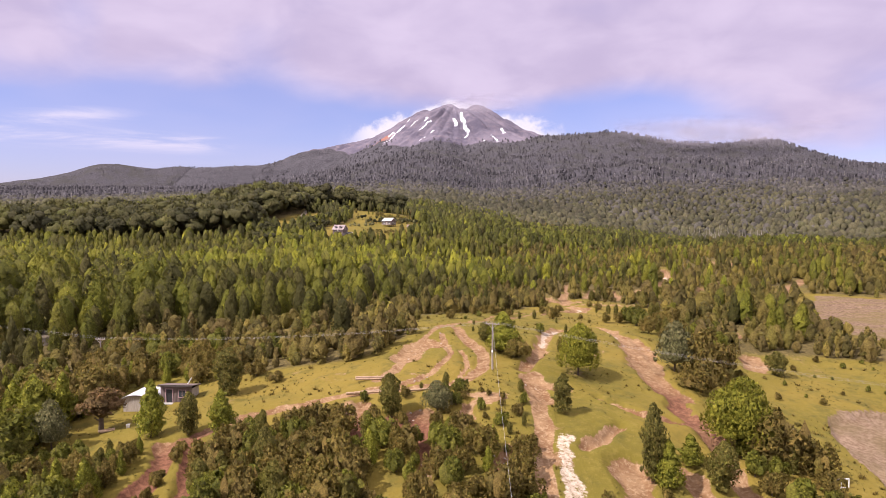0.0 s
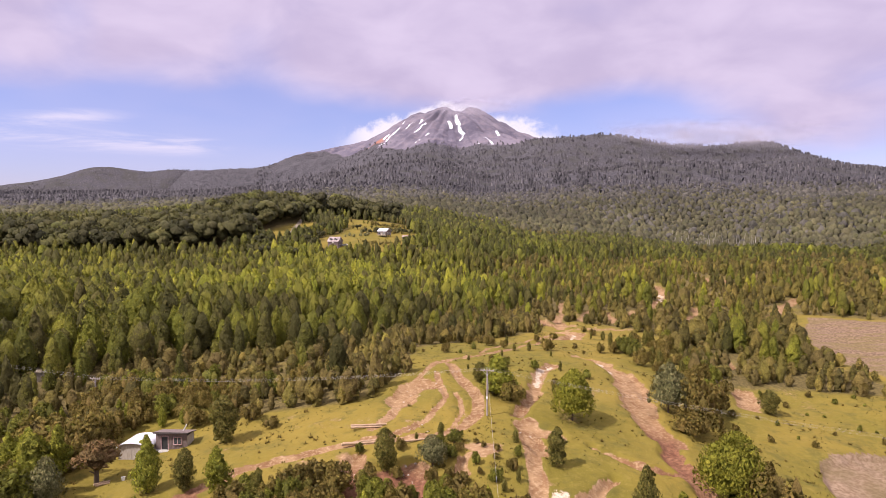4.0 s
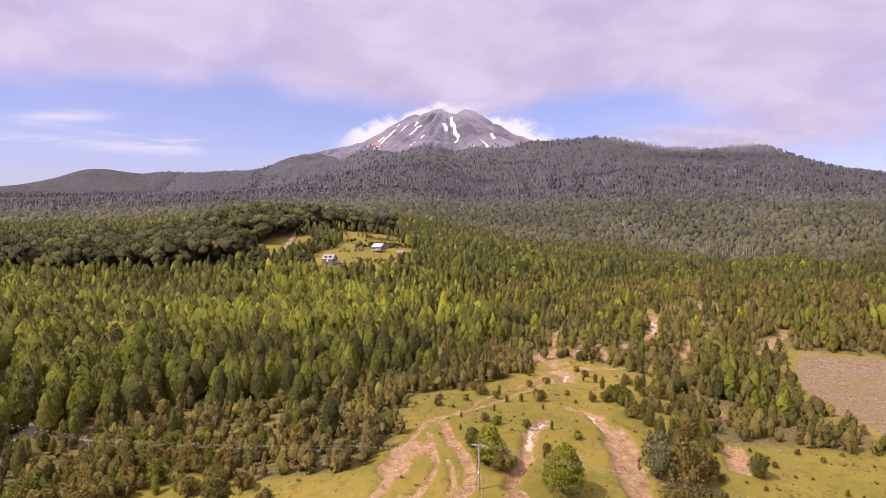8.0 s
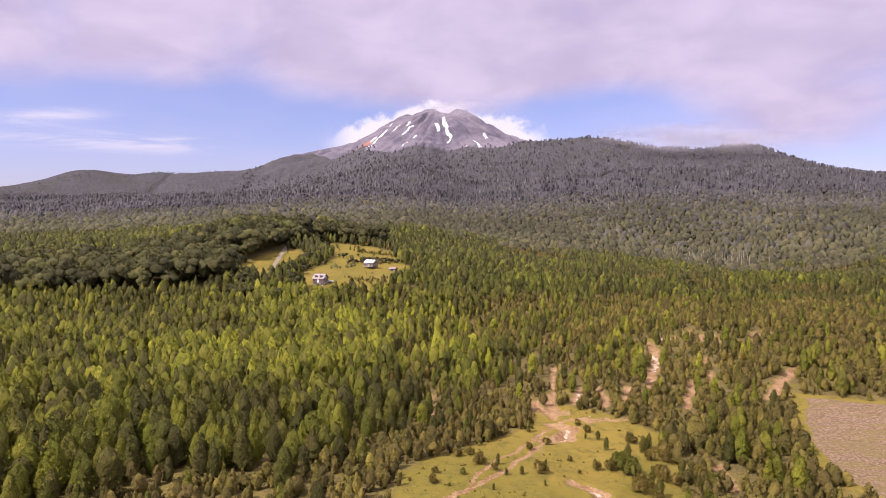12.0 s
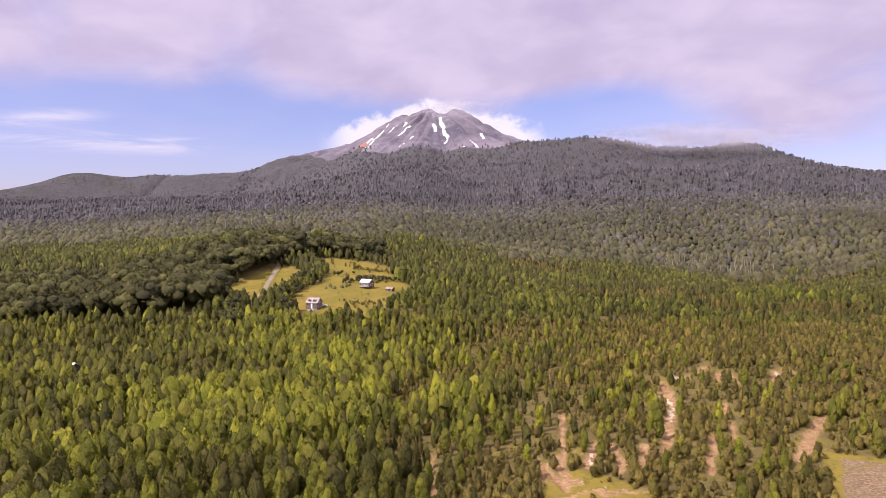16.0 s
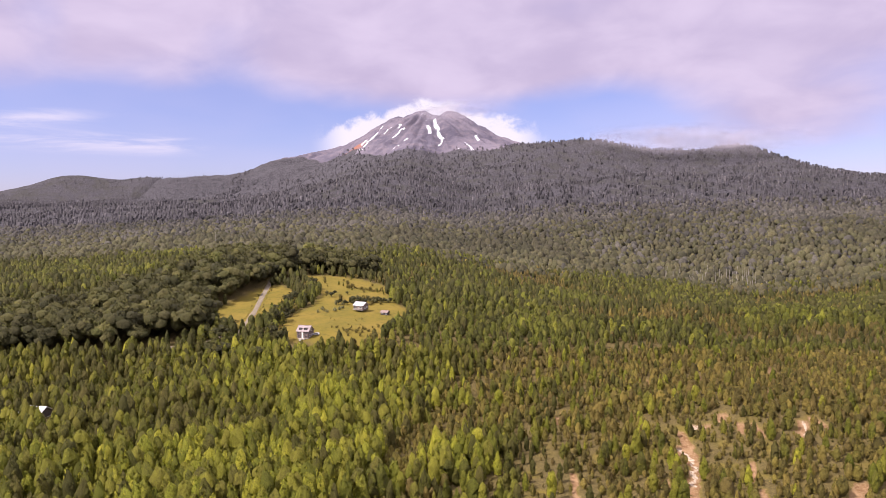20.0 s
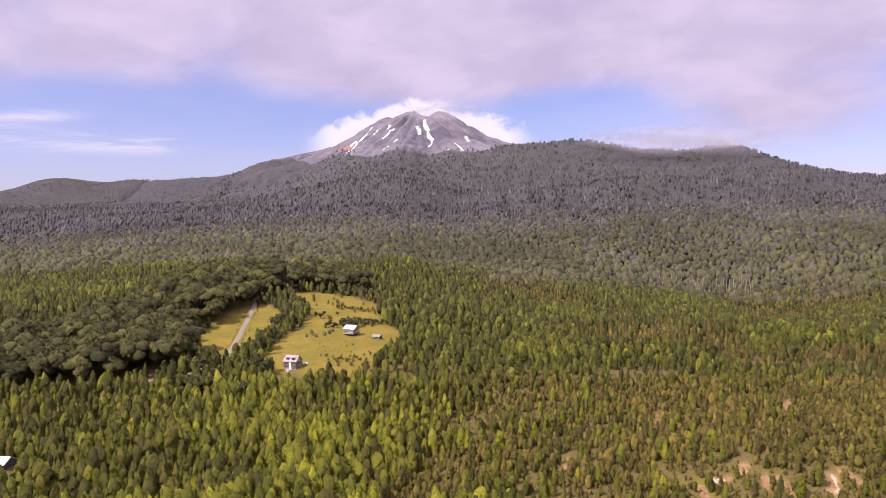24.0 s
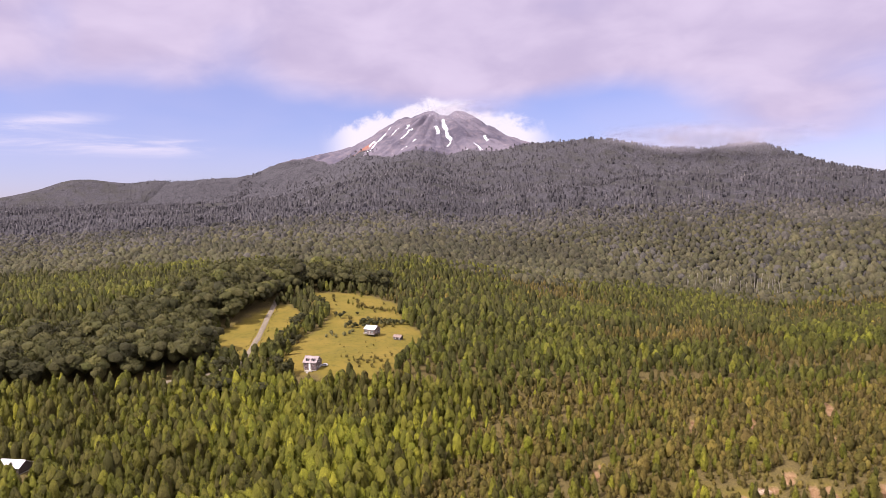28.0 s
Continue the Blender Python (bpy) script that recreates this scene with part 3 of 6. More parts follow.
# ---- ground, one sheet to the horizon ----
def make_ground():
    rings = np.concatenate([[1.0, 12.0, 24.0], np.geomspace(36, 300, 330), np.geomspace(303, 4880, 160)])
    turns = np.radians(np.concatenate([np.linspace(-40, 40, 430), np.linspace(40, 320, 50)[1:-1]]))
    r, a = np.meshgrid(rings, turns, indexing="ij")
    x, y = r * np.sin(a), r * np.cos(a)
    z = carved(x, y)
    under = mountain_zone(x, y)
    z = z - 60 * under
    n, m = r.shape
    i, j = np.meshgrid(np.arange(n - 1), np.arange(m), indexing="ij")
    k = (j + 1) % m
    quads = np.stack([i * m + j, i * m + k, (i + 1) * m + k, (i + 1) * m + j], -1).reshape(-1, 4)
    quads = quads[:, ::-1]
    wx, wy = wobble(x, y, 8, 2.2)
    green = np.zeros(x.shape)
    for ring in (MEADOW, FIELD, PASTURE, YARD_H):
        d = near_ring(wx, wy, ring)
        green = np.maximum(green, np.where(inside(wx, wy, ring), 1.0, 1 - ss(0, 3, d)))
    soil = bare(x, y)
    field = np.where(inside(wx, wy, FIELD), ss(0, 5, near_ring(wx, wy, FIELD)), 0)
    gravel = np.where(inside(wx, wy, GRAVEL), 1.0, 0)
    red = hill(x, y, -29, 70, 13, 22) + hill(x, y, -6, 82, 9, 9) + 0.7 * hill(x, y, 34, 96, 9, 16)
    heath = 0.7 * open_scrub(x, y) * ss(0.0, 0.5, fbm(x / 9, y / 9, 4, 63))
    woods = (1 - np.maximum(green, heath)) * (1 - soil)
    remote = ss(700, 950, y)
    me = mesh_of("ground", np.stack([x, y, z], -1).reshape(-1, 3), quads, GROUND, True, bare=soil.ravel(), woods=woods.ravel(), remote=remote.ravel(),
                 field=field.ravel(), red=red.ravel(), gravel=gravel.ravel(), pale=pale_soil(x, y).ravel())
    tagged(new("ground", me), "rolling land with dry grass, bare reddish soil, woodland floor and hazed far forest", "ground", kind="structure")


def mountain_zone(x, y):
    return ss(-1700, -1550, x) * (1 - ss(1450, 1600, x)) * ss(3730, 3830, y)


def mountain(x, y):
    """The volcano over the land: ribs, gullies and a notched summit."""
    dx, dy = x - 92, y - 4700
    r, a = np.hypot(dx, dy), np.arctan2(dx, -dy)
    ribs = fbm(a * 9 + 3, r / 900, 4, 40) * 46 * ss(40, 350, r) * (1 - ss(900, 1500, r))
    crater = -42 * hill(x, y, 137, 4690, 42, 160) + 14 * hill(x, y, 52, 4700, 50, 200) + 22 * hill(x, y, 262, 4700, 85, 200)
    ease = ss(3720, 3900, y) * ss(-1640, -1450, x) * (1 - ss(1300, 1540, x))
    rim = ss(3720, 3790, y) * ss(-1650, -1590, x) * (1 - ss(1490, 1550, x))
    return land(x, y) - 3 + 5 * rim + (ribs + crater + fbm(x / 45, y / 45, 3, 50) * 12) * ease


SNOWS = [([(-299, 4170), (-243, 4316), (-207, 4493)], 11), ([(-314, 4227), (-291, 4266)], 15), ([(-176, 4296), (-138, 4383)], 10), ([(-89, 4358), (-72, 4408)], 13),
         ([(-114, 4180), (-51, 4286)], 8), ([(95, 4328), (110, 4218)], 17), ([(142, 4418), (164, 4201), (187, 4083)], 13), ([(187, 4083), (157, 4027)], 10),
         ([(391, 4104), (395, 4002)], 18), ([(316, 3951), (343, 3807)], 9), ([(-347, 4145), (-298, 4155)], 8), ([(-42, 4055), (-28, 4094)], 8), ([(-109, 4002), (-82, 4007)], 7), ([(262, 3900), (270, 3871)], 7)]


def make_volcano():
    x, y = np.meshgrid(np.arange(-1650, 1560, 9.0), np.arange(3720, 4860, 10.0), indexing="ij")
    z = mountain(x, y)
    n, m = x.shape
    i, j = np.meshgrid(np.arange(n - 1), np.arange(m - 1), indexing="ij")
    quads = np.stack([i * m + j, (i + 1) * m + j, (i + 1) * m + j + 1, i * m + j + 1], -1).reshape(-1, 4)
    wx, wy = wobble(x + 28, y, 60, 14)
    snow = np.zeros(x.shape)
    for line, half in SNOWS:
        snow = np.maximum(snow, 1 - ss(half * 0.15, half * 0.95, away(wx, wy, line)))
    rust = 0.8 * hill(x, y, -400, 4230, 110, 90)
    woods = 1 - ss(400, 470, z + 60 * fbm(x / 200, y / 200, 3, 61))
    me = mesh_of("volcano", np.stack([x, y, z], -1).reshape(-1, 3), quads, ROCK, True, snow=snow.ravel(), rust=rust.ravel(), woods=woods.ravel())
    tagged(new("volcano", me), "bare purple-grey volcano, coloured bluer for haze, with old snow in its gullies", "volcano", kind="structure")


CLOUD = surface("cloud", cloud_look)


def make_cloud(name, x, y, z, wide, tall, sheets, density, seed, label):
    """A bank of thin cloud: a few gently bowed layers of mist, one behind the other, frayed out to nothing at their rims."""
    u, v = np.meshgrid(np.linspace(-1, 1, 60), np.linspace(-1, 1, 30), indexing="ij")
    n, m = u.shape
    i, j = np.meshgrid(np.arange(n - 1), np.arange(m - 1), indexing="ij")
    quad = np.stack([i * m + j, (i + 1) * m + j, (i + 1) * m + j + 1, i * m + j + 1], -1).reshape(-1, 4)
    verts, quads, dense = [], [], []
    for k in range(sheets):
        px = x + wide * u * (1 - 0.06 * k) + 0.12 * wide * math.sin(2.1 * k + seed)
        pz = z + tall * v + 0.15 * tall * math.cos(1.7 * k)
        py = y + 45 * k - 60 * u * u + 30 * fbm(u * 3 + k, v * 2, 3, seed + k) + 40 * v
        rim = np.clip(1 - np.sqrt(u * u + v * v * 0.9), 0, 1)
        ragged = ss(-0.1, 0.75, rim * 1.5 + 0.9 * fbm(u * 2.2 + 9 * k, v * 1.6, 5, seed + 3 * k) - 0.12)
        verts.append(np.stack([px, py, pz], -1).reshape(-1, 3))
        quads.append(quad + k * n * m)
        dense.append((density * ragged * ss(0, 0.35, rim)).ravel())
    me = mesh_of(name, np.concatenate(verts), np.concatenate(quads), CLOUD, True, dense=np.concatenate(dense))
    tagged(new(name, me), label, "cloud", kind="stuff")


make_ground()
make_volcano()
make_cloud("cloud_bank", 1330, 3130, 398, 640, 80, 5, 0.24, 3, "pale ragged cloud lying along the wooded ridge")
make_cloud("summit_cloud", 230, 4030, 672, 330, 70, 3, 0.20, 8, "thin torn cloud drifting past the volcano's summit")


# ---- trees ----
def unit(v):
    return v / np.maximum(np.linalg.norm(v, axis=-1, keepdims=True), 1e-9)


TALL_SHAPES = ("spire", "column", "oval")


def lobes_of(shape, rng, lumps=99):
    """The crown as a number of rounded bodies: centre, radii, in units of the tree's height."""
    out = []
    if shape in TALL_SHAPES:
        n = min(lumps, 17)
        many = n > 8
        for k in range(n):
            h = 0.14 + 0.78 * k / max(n - 1, 1) + rng.uniform(-0.03, 0.03)
            w, a = float(spire_width(np.array(min(h, 0.95)), shape)), k * 2.4 + rng.uniform(-0.6, 0.6)
            off = (0.58 if many else 0.34) * w * rng.uniform(0.6, 1.25)
            r = w * (0.55 if many else 0.85) * rng.uniform(0.8, 1.25) + 0.016
            out.append(((off * math.cos(a), off * math.sin(a), h), (r, r, max(0.085, 0.62 / n) * rng.uniform(0.9, 1.3))))
        return out
    if shape == "round":
        out.append(((0, 0, 0.56), (0.27, 0.27, 0.30)))
        for k in range(min(lumps, 11) - 1):
            a, up = k * 2.4 + rng.random() * 0.6, rng.uniform(-0.25, 1.0)
            d = 0.30 * math.sqrt(max(0.0, 1 - up * up * 0.9)) * rng.uniform(0.75, 1.15)
            w = 0.13 + 0.07 * rng.random()
            out.append(((d * math.cos(a), d * math.sin(a), 0.58 + 0.28 * up), (w, w, w * 0.8)))
        return out
    if shape == "dome":
        return [((0, 0, 0.33), (0.43, 0.43, 0.28)), ((0.03, 0, 0.55), (0.37, 0.37, 0.27)), ((-0.02, 0.02, 0.76), (0.22, 0.22, 0.20)), ((0, 0, 0.90), (0.10, 0.10, 0.10))]
    for k in range(min(lumps, 9)):
        a, d = k * 2.4 + rng.random(), 0.04 + 0.27 * rng.random()
        h = 0.97 - d * 1.5 * rng.random() - 0.08
        w = 0.085 + 0.075 * rng.random() + (0.06 if lumps < 6 else 0)
        out.append(((d * math.cos(a), d * math.sin(a), h * 0.52), (w, w, h * 0.48)))
    return out


def crown_arrays(shape, seed, count, size):
    """Sprays of leaves over the crown: small upright triangles that face outwards. Height 1."""
    rng = np.random.RandomState(seed)
    way = unit(rng.normal(size=(count, 3)))
    way[:, 2] = np.where(way[:, 2] < -0.5, -way[:, 2], way[:, 2])
    if shape in TALL_SHAPES:
        h = rng.beta(1.3, 1.2, count) * 0.94 + 0.05
        round_ = rng.random(count) * 2 * np.pi
        way = unit(np.stack([np.cos(round_), np.sin(round_), 0.35 + 0.5 * (h > 0.85)], -1))
        r = spire_width(h, shape) * (0.74 + 0.42 * rng.random(count)) * (1 + 0.9 * vnoise(h * 8 + seed, round_ * 1.1, seed) + 0.5 * vnoise(h * 3.1, round_ * 0.6, seed + 4))
        at = np.stack([np.cos(round_) * r, np.sin(round_) * r, h], -1)
    else:
        lobes = lobes_of(shape, rng)
        weight = np.array([r[0] * r[2] for _, r in lobes])
        pick = rng.choice(len(lobes), count, p=weight / weight.sum())
        centre, radii = np.array([c for c, _ in lobes])[pick], np.array([r for _, r in lobes])[pick]
        at = centre + way * radii * (0.85 + 0.28 * rng.random((count, 1)))
        way = unit(way / radii)
    at[:, 2] = np.maximum(at[:, 2], 0.02)
    up = np.array([0, 0, 1.0]) - way * way[:, 2:]
    along = unit(up * 0.9 + way * 0.45 + rng.normal(0, 0.38, (count, 3)))
    side = unit(np.cross(along, way + rng.normal(0, 0.3, (count, 3))))
    s = size * (0.6 + 0.8 * rng.random((count, 1)))
    corners = np.stack([at - along * s * 0.6 - side * s * 0.55, at - along * s * 0.6 + side * s * 0.55, at + along * s], 1)
    return corners.reshape(-1, 3), np.arange(count * 3).reshape(-1, 3)


def spire_width(h, shape="spire"):
    if shape == "column":
        return 0.185 * np.clip(1 - h ** 3.0, 0, 1) ** 0.6 * np.clip(h / 0.2, 0.2, 1) ** 0.5
    if shape == "oval":
        return 0.205 * np.clip(1 - ((h - 0.48) / 0.52) ** 2, 0.01, 1) ** 0.6
    return 0.215 * np.clip(1 - h ** 1.5, 0, 1) ** 0.75 * np.clip(h / 0.22, 0.15, 1) ** 0.5


ICOS = {}


def ico(level):
    if level not in ICOS:
        bm = bmesh.new()
        if level:
            bmesh.ops.create_icosphere(bm, subdivisions=level, radius=1)
        else:
            for c in ((1, 0, 0), (0, 1, 0), (-1, 0, 0), (0, -1, 0), (0, 0, 1), (0, 0, -1)):
                bm.verts.new(c)
            bm.verts.ensure_lookup_table()
            for k in range(4):
                bm.faces.new((bm.verts[k], bm.verts[(k + 1) % 4], bm.verts[4]))
                bm.faces.new((bm.verts[(k + 1) % 4], bm.verts[k], bm.verts[5]))
        bm.verts.ensure_lookup_table()
        bm.verts.index_update()
        ICOS[level] = np.array([v.co[:] for v in bm.verts]), np.array([[v.index for v in f.verts] for f in bm.faces])
        bm.free()
    return ICOS[level]


def lathed(shape, rng, rings, sides):
    """A whole slender crown with an uneven surface, turned about its stem."""
    h = np.linspace(0.07, 0.90, rings)[:, None] + rng.uniform(-0.35, 0.35, (rings, sides)) * 0.8 / rings
    a = (np.arange(sides) + rng.uniform(-0.3, 0.3, (rings, sides)) + 0.5 * (np.arange(rings) % 2)[:, None]) * 2 * np.pi / sides
    r = spire_width(np.clip(h, 0.05, 0.93), shape) * rng.uniform(0.74, 1.22, (rings, sides))
    ring = np.stack([np.cos(a) * r, np.sin(a) * r, h], -1).reshape(-1, 3)
    v = np.concatenate([ring, [[rng.uniform(-0.03, 0.03), rng.uniform(-0.03, 0.03), 1.0]]])
    faces = []
    for k in range(sides):
        m = (k + 1) % sides
        for i in range(rings - 1):
            b = i * sides
            faces += [(b + k, b + m, b + sides + m), (b + k, b + sides + m, b + sides + k)]
        faces.append(((rings - 1) * sides + k, (rings - 1) * sides + m, rings * sides))
    return v, np.array(faces), rng.normal(0, 0.26, v.shape)


def body_arrays(shape, seed, level=1, lumps=99, jag=0.2):
    """The leafy mass itself: knobbly bodies with uneven surfaces, and which way each spot faces. Height 1."""
    rng = np.random.RandomState(seed)
    if shape in TALL_SHAPES and isinstance(level, tuple):
        return lathed(shape, rng, *level)
    v0, f0 = ico(level)
    verts, faces, ways, base = [], [], [], 0
    for c, r in lobes_of(shape, rng, lumps):
        verts.append(np.array(c) + v0 * np.array(r) * (1 + jag * rng.uniform(-1, 1, (len(v0), 1))))
        ways.append(v0)
        faces.append(f0 + base)
        base += len(v0)
    return np.concatenate(verts), np.concatenate(faces), np.concatenate(ways)


def trunk_arrays(top=0.5, width=0.018, sides=5):
    a = np.arange(sides) * 2 * np.pi / sides
    low = np.stack([np.cos(a) * width, np.sin(a) * width, np.full(sides, -0.06)], -1)
    high = np.stack([np.cos(a) * width * 0.5, np.sin(a) * width * 0.5, np.full(sides, top)], -1)
    k = np.arange(sides)
    return np.concatenate([low, high]), np.stack([k, (k + 1) % sides, (k + 1) % sides + sides, k + sides], -1)


def outward(v, shape):
    """Normals of the leaves as those of the whole crown: away from its stem, upwards near the top."""
    if shape in TALL_SHAPES:
        return unit(np.stack([v[:, 0] * 4.5, v[:, 1] * 4.5, 0.15 + 0.5 * np.clip(v[:, 2] - 0.55, 0, 1) * 2], -1))
    if shape == "bush":
        return unit(np.stack([v[:, 0] * 2.2, v[:, 1] * 2.2, v[:, 2] * 0.9], -1))
    return unit(v - (0, 0, 0.35))


def wood(name, x, y, tall, wide, tone, shapes, material, count, size, label, level=1, lumps=99, category="forest", sink=0.0):
    """A stand of many trees, joined: each a copy of one of a few crowns, turned and sized."""
    rng = np.random.RandomState(len(x) + count)
    z = np.where(mountain_zone(x, y) > 0.5, mountain(x, y), carved(x, y)) - sink
    which = rng.randint(0, len(shapes), len(x))
    turn = rng.random(len(x)) * 2 * np.pi
    verts, norms, tris, tones, base = [], [], [], [], 0
    for k, shape in enumerate(shapes):
        v, q = crown_arrays(shape, 100 + k, count, size)
        mass, f, ways = body_arrays(shape, 100 + k, level, lumps)
        f = np.concatenate([q, f + len(v)])
        # shade inside the crown put into the tone: inner mass darker than sprays
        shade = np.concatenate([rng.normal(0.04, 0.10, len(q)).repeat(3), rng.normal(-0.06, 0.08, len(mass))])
        v = np.concatenate([v, mass])
        own = np.concatenate([rng.normal(0, 0.5, (len(q), 3)).repeat(3, 0), ways * 0.9])
        nv = unit(outward(v, shape) + own + (0, 0, 0.15))
        here = np.nonzero(which == k)[0]
        if not len(here):
            continue
        c, s = np.cos(turn[here])[:, None], np.sin(turn[here])[:, None]
        px = (v[:, 0] * c - v[:, 1] * s) * wide[here, None] + x[here, None]
        py = (v[:, 0] * s + v[:, 1] * c) * wide[here, None] + y[here, None]
        pz = v[:, 2] * tall[here, None] + z[here, None]
        verts.append(np.stack([px, py, pz], -1).reshape(-1, 3))
        norms.append(np.stack([nv[:, 0] * c - nv[:, 1] * s, nv[:, 0] * s + nv[:, 1] * c, nv[:, 2] + 0 * c], -1).reshape(-1, 3))
        tris.append((f[None] + (np.arange(len(here)) * len(v) + base)[:, None, None]).reshape(-1, 3))
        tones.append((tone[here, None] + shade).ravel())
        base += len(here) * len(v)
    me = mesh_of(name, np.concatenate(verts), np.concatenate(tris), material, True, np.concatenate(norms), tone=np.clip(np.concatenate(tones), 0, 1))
    return tagged(new(name, me), label, category, kind="stuff")


def scatter(step, x0, x1, y0, y1, seed, wide=0.76):
    rng = np.random.RandomState(seed)
    x, y = np.meshgrid(np.arange(x0, x1, step), np.arange(y0, y1, step))
    x, y = x.ravel(), y.ravel()
    x, y = x + rng.uniform(-0.48, 0.48, len(x)) * step, y + rng.uniform(-0.48, 0.48, len(x)) * step
    keep = np.abs(x) < wide * y + 20
    return x[keep], y[keep]


def clear_of(x, y, margin=0.0):
    """True where no meadow, field, track or scar lies."""
    wx, wy = wobble(x, y, 8, 2.2)
    free = np.ones(np.shape(x), bool)
    for ring in (MEADOW, FIELD, PASTURE, YARD_H):
        free &= ~inside(wx, wy, ring) & (near_ring(wx, wy, ring) > margin)
    return free


def thin(keep, *arrays):
    return [a[keep] for a in arrays]


def old_wood(x, y):
    """True where the old broadleaf trees stand: the knoll, the rim above the pasture, and dark trees put in for the
    valley's shade.
    """
    wx, wy = wobble(x, y, 22, 9, 17)
    return inside(wx, wy, KNOLL) | (hill(wx, wy, -115, 720, 50, 40) + hill(wx, wy, -75, 682, 34, 14) + hill(wx, wy, 500, 640, 75, 80) > 0.45)


def make_forest():
    rng = np.random.RandomState(7)
    # the woods round the clearing, light green on the left, olive scrub on the right
    x, y = scatter(3.5, -420, 420, 50, 430, 1, 0.70)
    keep = clear_of(x, y, 1.0) & (bare(x, y) < 0.3) & (away(x, y, ROAD) > 2.0) & (np.hypot(x + 169, y - 341) > 13) & ~((np.abs(x + 170) < 7) & (y > 324) & (y < 341)) & (np.hypot(x + 69, y - 434) > 11)
    lush = 1 - ss(-40, 70, x - 0.10 * (y - 200) + 75 * fbm(x / 60, y / 60, 4, 70))
    edge = near_ring(x, y, MEADOW)
    low = inside(*wobble(x, y, 12, 6), GLADE)
    lush = lush * ss(4, 40, edge) * ~low
    is_light = rng.random(len(x)) < lush * 0.72 + 0.24 * ss(2, 25, edge)
    density = 0.55 + 0.45 * lush + 0.25 * fbm(x / 25, y / 25, 2, 77)
    sparse = open_scrub(x, y)
    keep &= rng.random(len(x)) < density
    bx, by, bl, bs, bu = thin(keep, x, y, is_light, np.where(low, 0.45, 1.0) * (1 - 0.25 * sparse), lush)
    for light in (True, False):
        sx, sy = bx[bl == light], by[bl == light]
        patch = fbm(sx / 40, sy / 40, 3, 90)
        if light:
            tall = np.clip(10.0 + 5 * patch + rng.normal(0, 2.0, len(sx)), 4.5, 16) * (0.62 + 0.38 * bu[bl])
            tone = np.clip(0.45 + 0.14 * (sy < 210) + 0.6 * patch + rng.normal(0, 0.27, len(sx)), 0.0, 1)
            wide = tall * rng.uniform(0.85, 1.3, len(sx))
            for belt, count, size, level, lumps in ((sy < 210, 330, 0.034, (7, 8), 0), (sy >= 210, 84, 0.050, (5, 6), 0)):
                wood("light_forest", *thin(belt, sx, sy, tall, wide, tone), ["spire", "column", "oval", "spire", "spire", "column", "spire"], LEAF_LIGHT, count, size,
                     "dense stand of slender light-green young trees", level=level, lumps=lumps)
        else:
            tall = np.clip(4.6 + 4 * patch + rng.normal(0, 1.2, len(sx)), 2, 9) * bs[bl == light] * np.where((sx > 55) & (sy < 160), 0.6, 1.0)
            tone = np.clip(0.45 + 0.4 * patch + rng.normal(0, 0.22, len(sx)), 0.0, 1)
            wood("scrub_forest", sx, sy, tall, tall * rng.uniform(1.0, 1.7, len(sx)), tone, ["spire", "column", "oval", "spire", "column"], LEAF_BROWN, 60, 0.058,
                 "olive-brown scrub of bushes and saplings", level=(4, 5))
    # thick low scrub along the edge of the meadow and over the slope on the right
    x, y = scatter(2.7, -70, 260, 100, 435, 9)
    edge = near_ring(x, y, MEADOW)
    keep = clear_of(x, y, 0.3) & (bare(x, y) < 0.3) & (away(x, y, ROAD) > 3.0) & ((edge < 22) | (x > 25 + 0.1 * y) | inside(x, y, GLADE) | ((y > 330) & (x > -40)))
    keep &= rng.random(len(x)) < np.where(inside(x, y, GLADE), 0.95, np.where(edge < 22, 0.8, 0.55))
    x, y = thin(keep, x, y)
    tall = np.clip(rng.normal(3.0, 0.9, len(x)), 1.2, 5.5) * (1 - 0.3 * open_scrub(x, y))
    wood("edge_scrub", x, y, tall, tall * rng.uniform(1.2, 2.0, len(x)), np.clip(rng.normal(0.4, 0.2, len(x)), 0, 1), ["oval", "column", "spire", "oval"], LEAF_BROWN, 34, 0.080,
         "thick olive-brown scrub along the meadow's edge", level=(3, 5))
    # second belt up to the house hill and beyond
    x, y = scatter(5.2, -760, 760, 430, 900, 2, 0.70)
    keep = clear_of(x, y, 1.0) & (np.hypot(x + 69, y - 434) > 11)
    knoll = old_wood(x, y)
    keep &= ~knoll & (rng.random(len(x)) < 0.92)
    x, y = thin(keep, x, y)
    patch = fbm(x / 70, y / 70, 3, 95)
    brown = (patch + rng.normal(0, 0.16, len(x)) < -0.14) & (x > -40)
    for is_brown in (False, True):
        sx, sy, sp = x[brown == is_brown], y[brown == is_brown], patch[brown == is_brown]
        tall = np.clip((6.5 if is_brown else 8.6) + 4 * sp + rng.normal(0, 1.6, len(sx)), 3.5, 13)
        tall = tall * (1 - 0.3 * (1 - ss(430, 540, sy)) * (sx > -20))
        tone = np.clip(0.26 + 0.5 * sp + rng.normal(0, 0.25, len(sx)), 0, 1)
        wide = tall * rng.uniform(1.0, 1.5, len(sx))
        for belt, count, size, level in ((sy < 570, 56, 0.058, (4, 6)), (sy >= 570, 14, 0.085, (3, 5))):
            wood("plateau_forest", *thin(belt, sx, sy, tall, wide, tone), ["spire", "oval", "spire", "column", "oval"], LEAF_BROWN if is_brown else LEAF_PLATEAU, count, size,
                 "olive young forest on the plateau" if is_brown else "green young forest on the plateau", level=level)
    # old dark trees on the knoll by the pasture
    x, y = scatter(8.6, -420, 620, 380, 880, 3, 0.78)
    zone = old_wood(x, y)
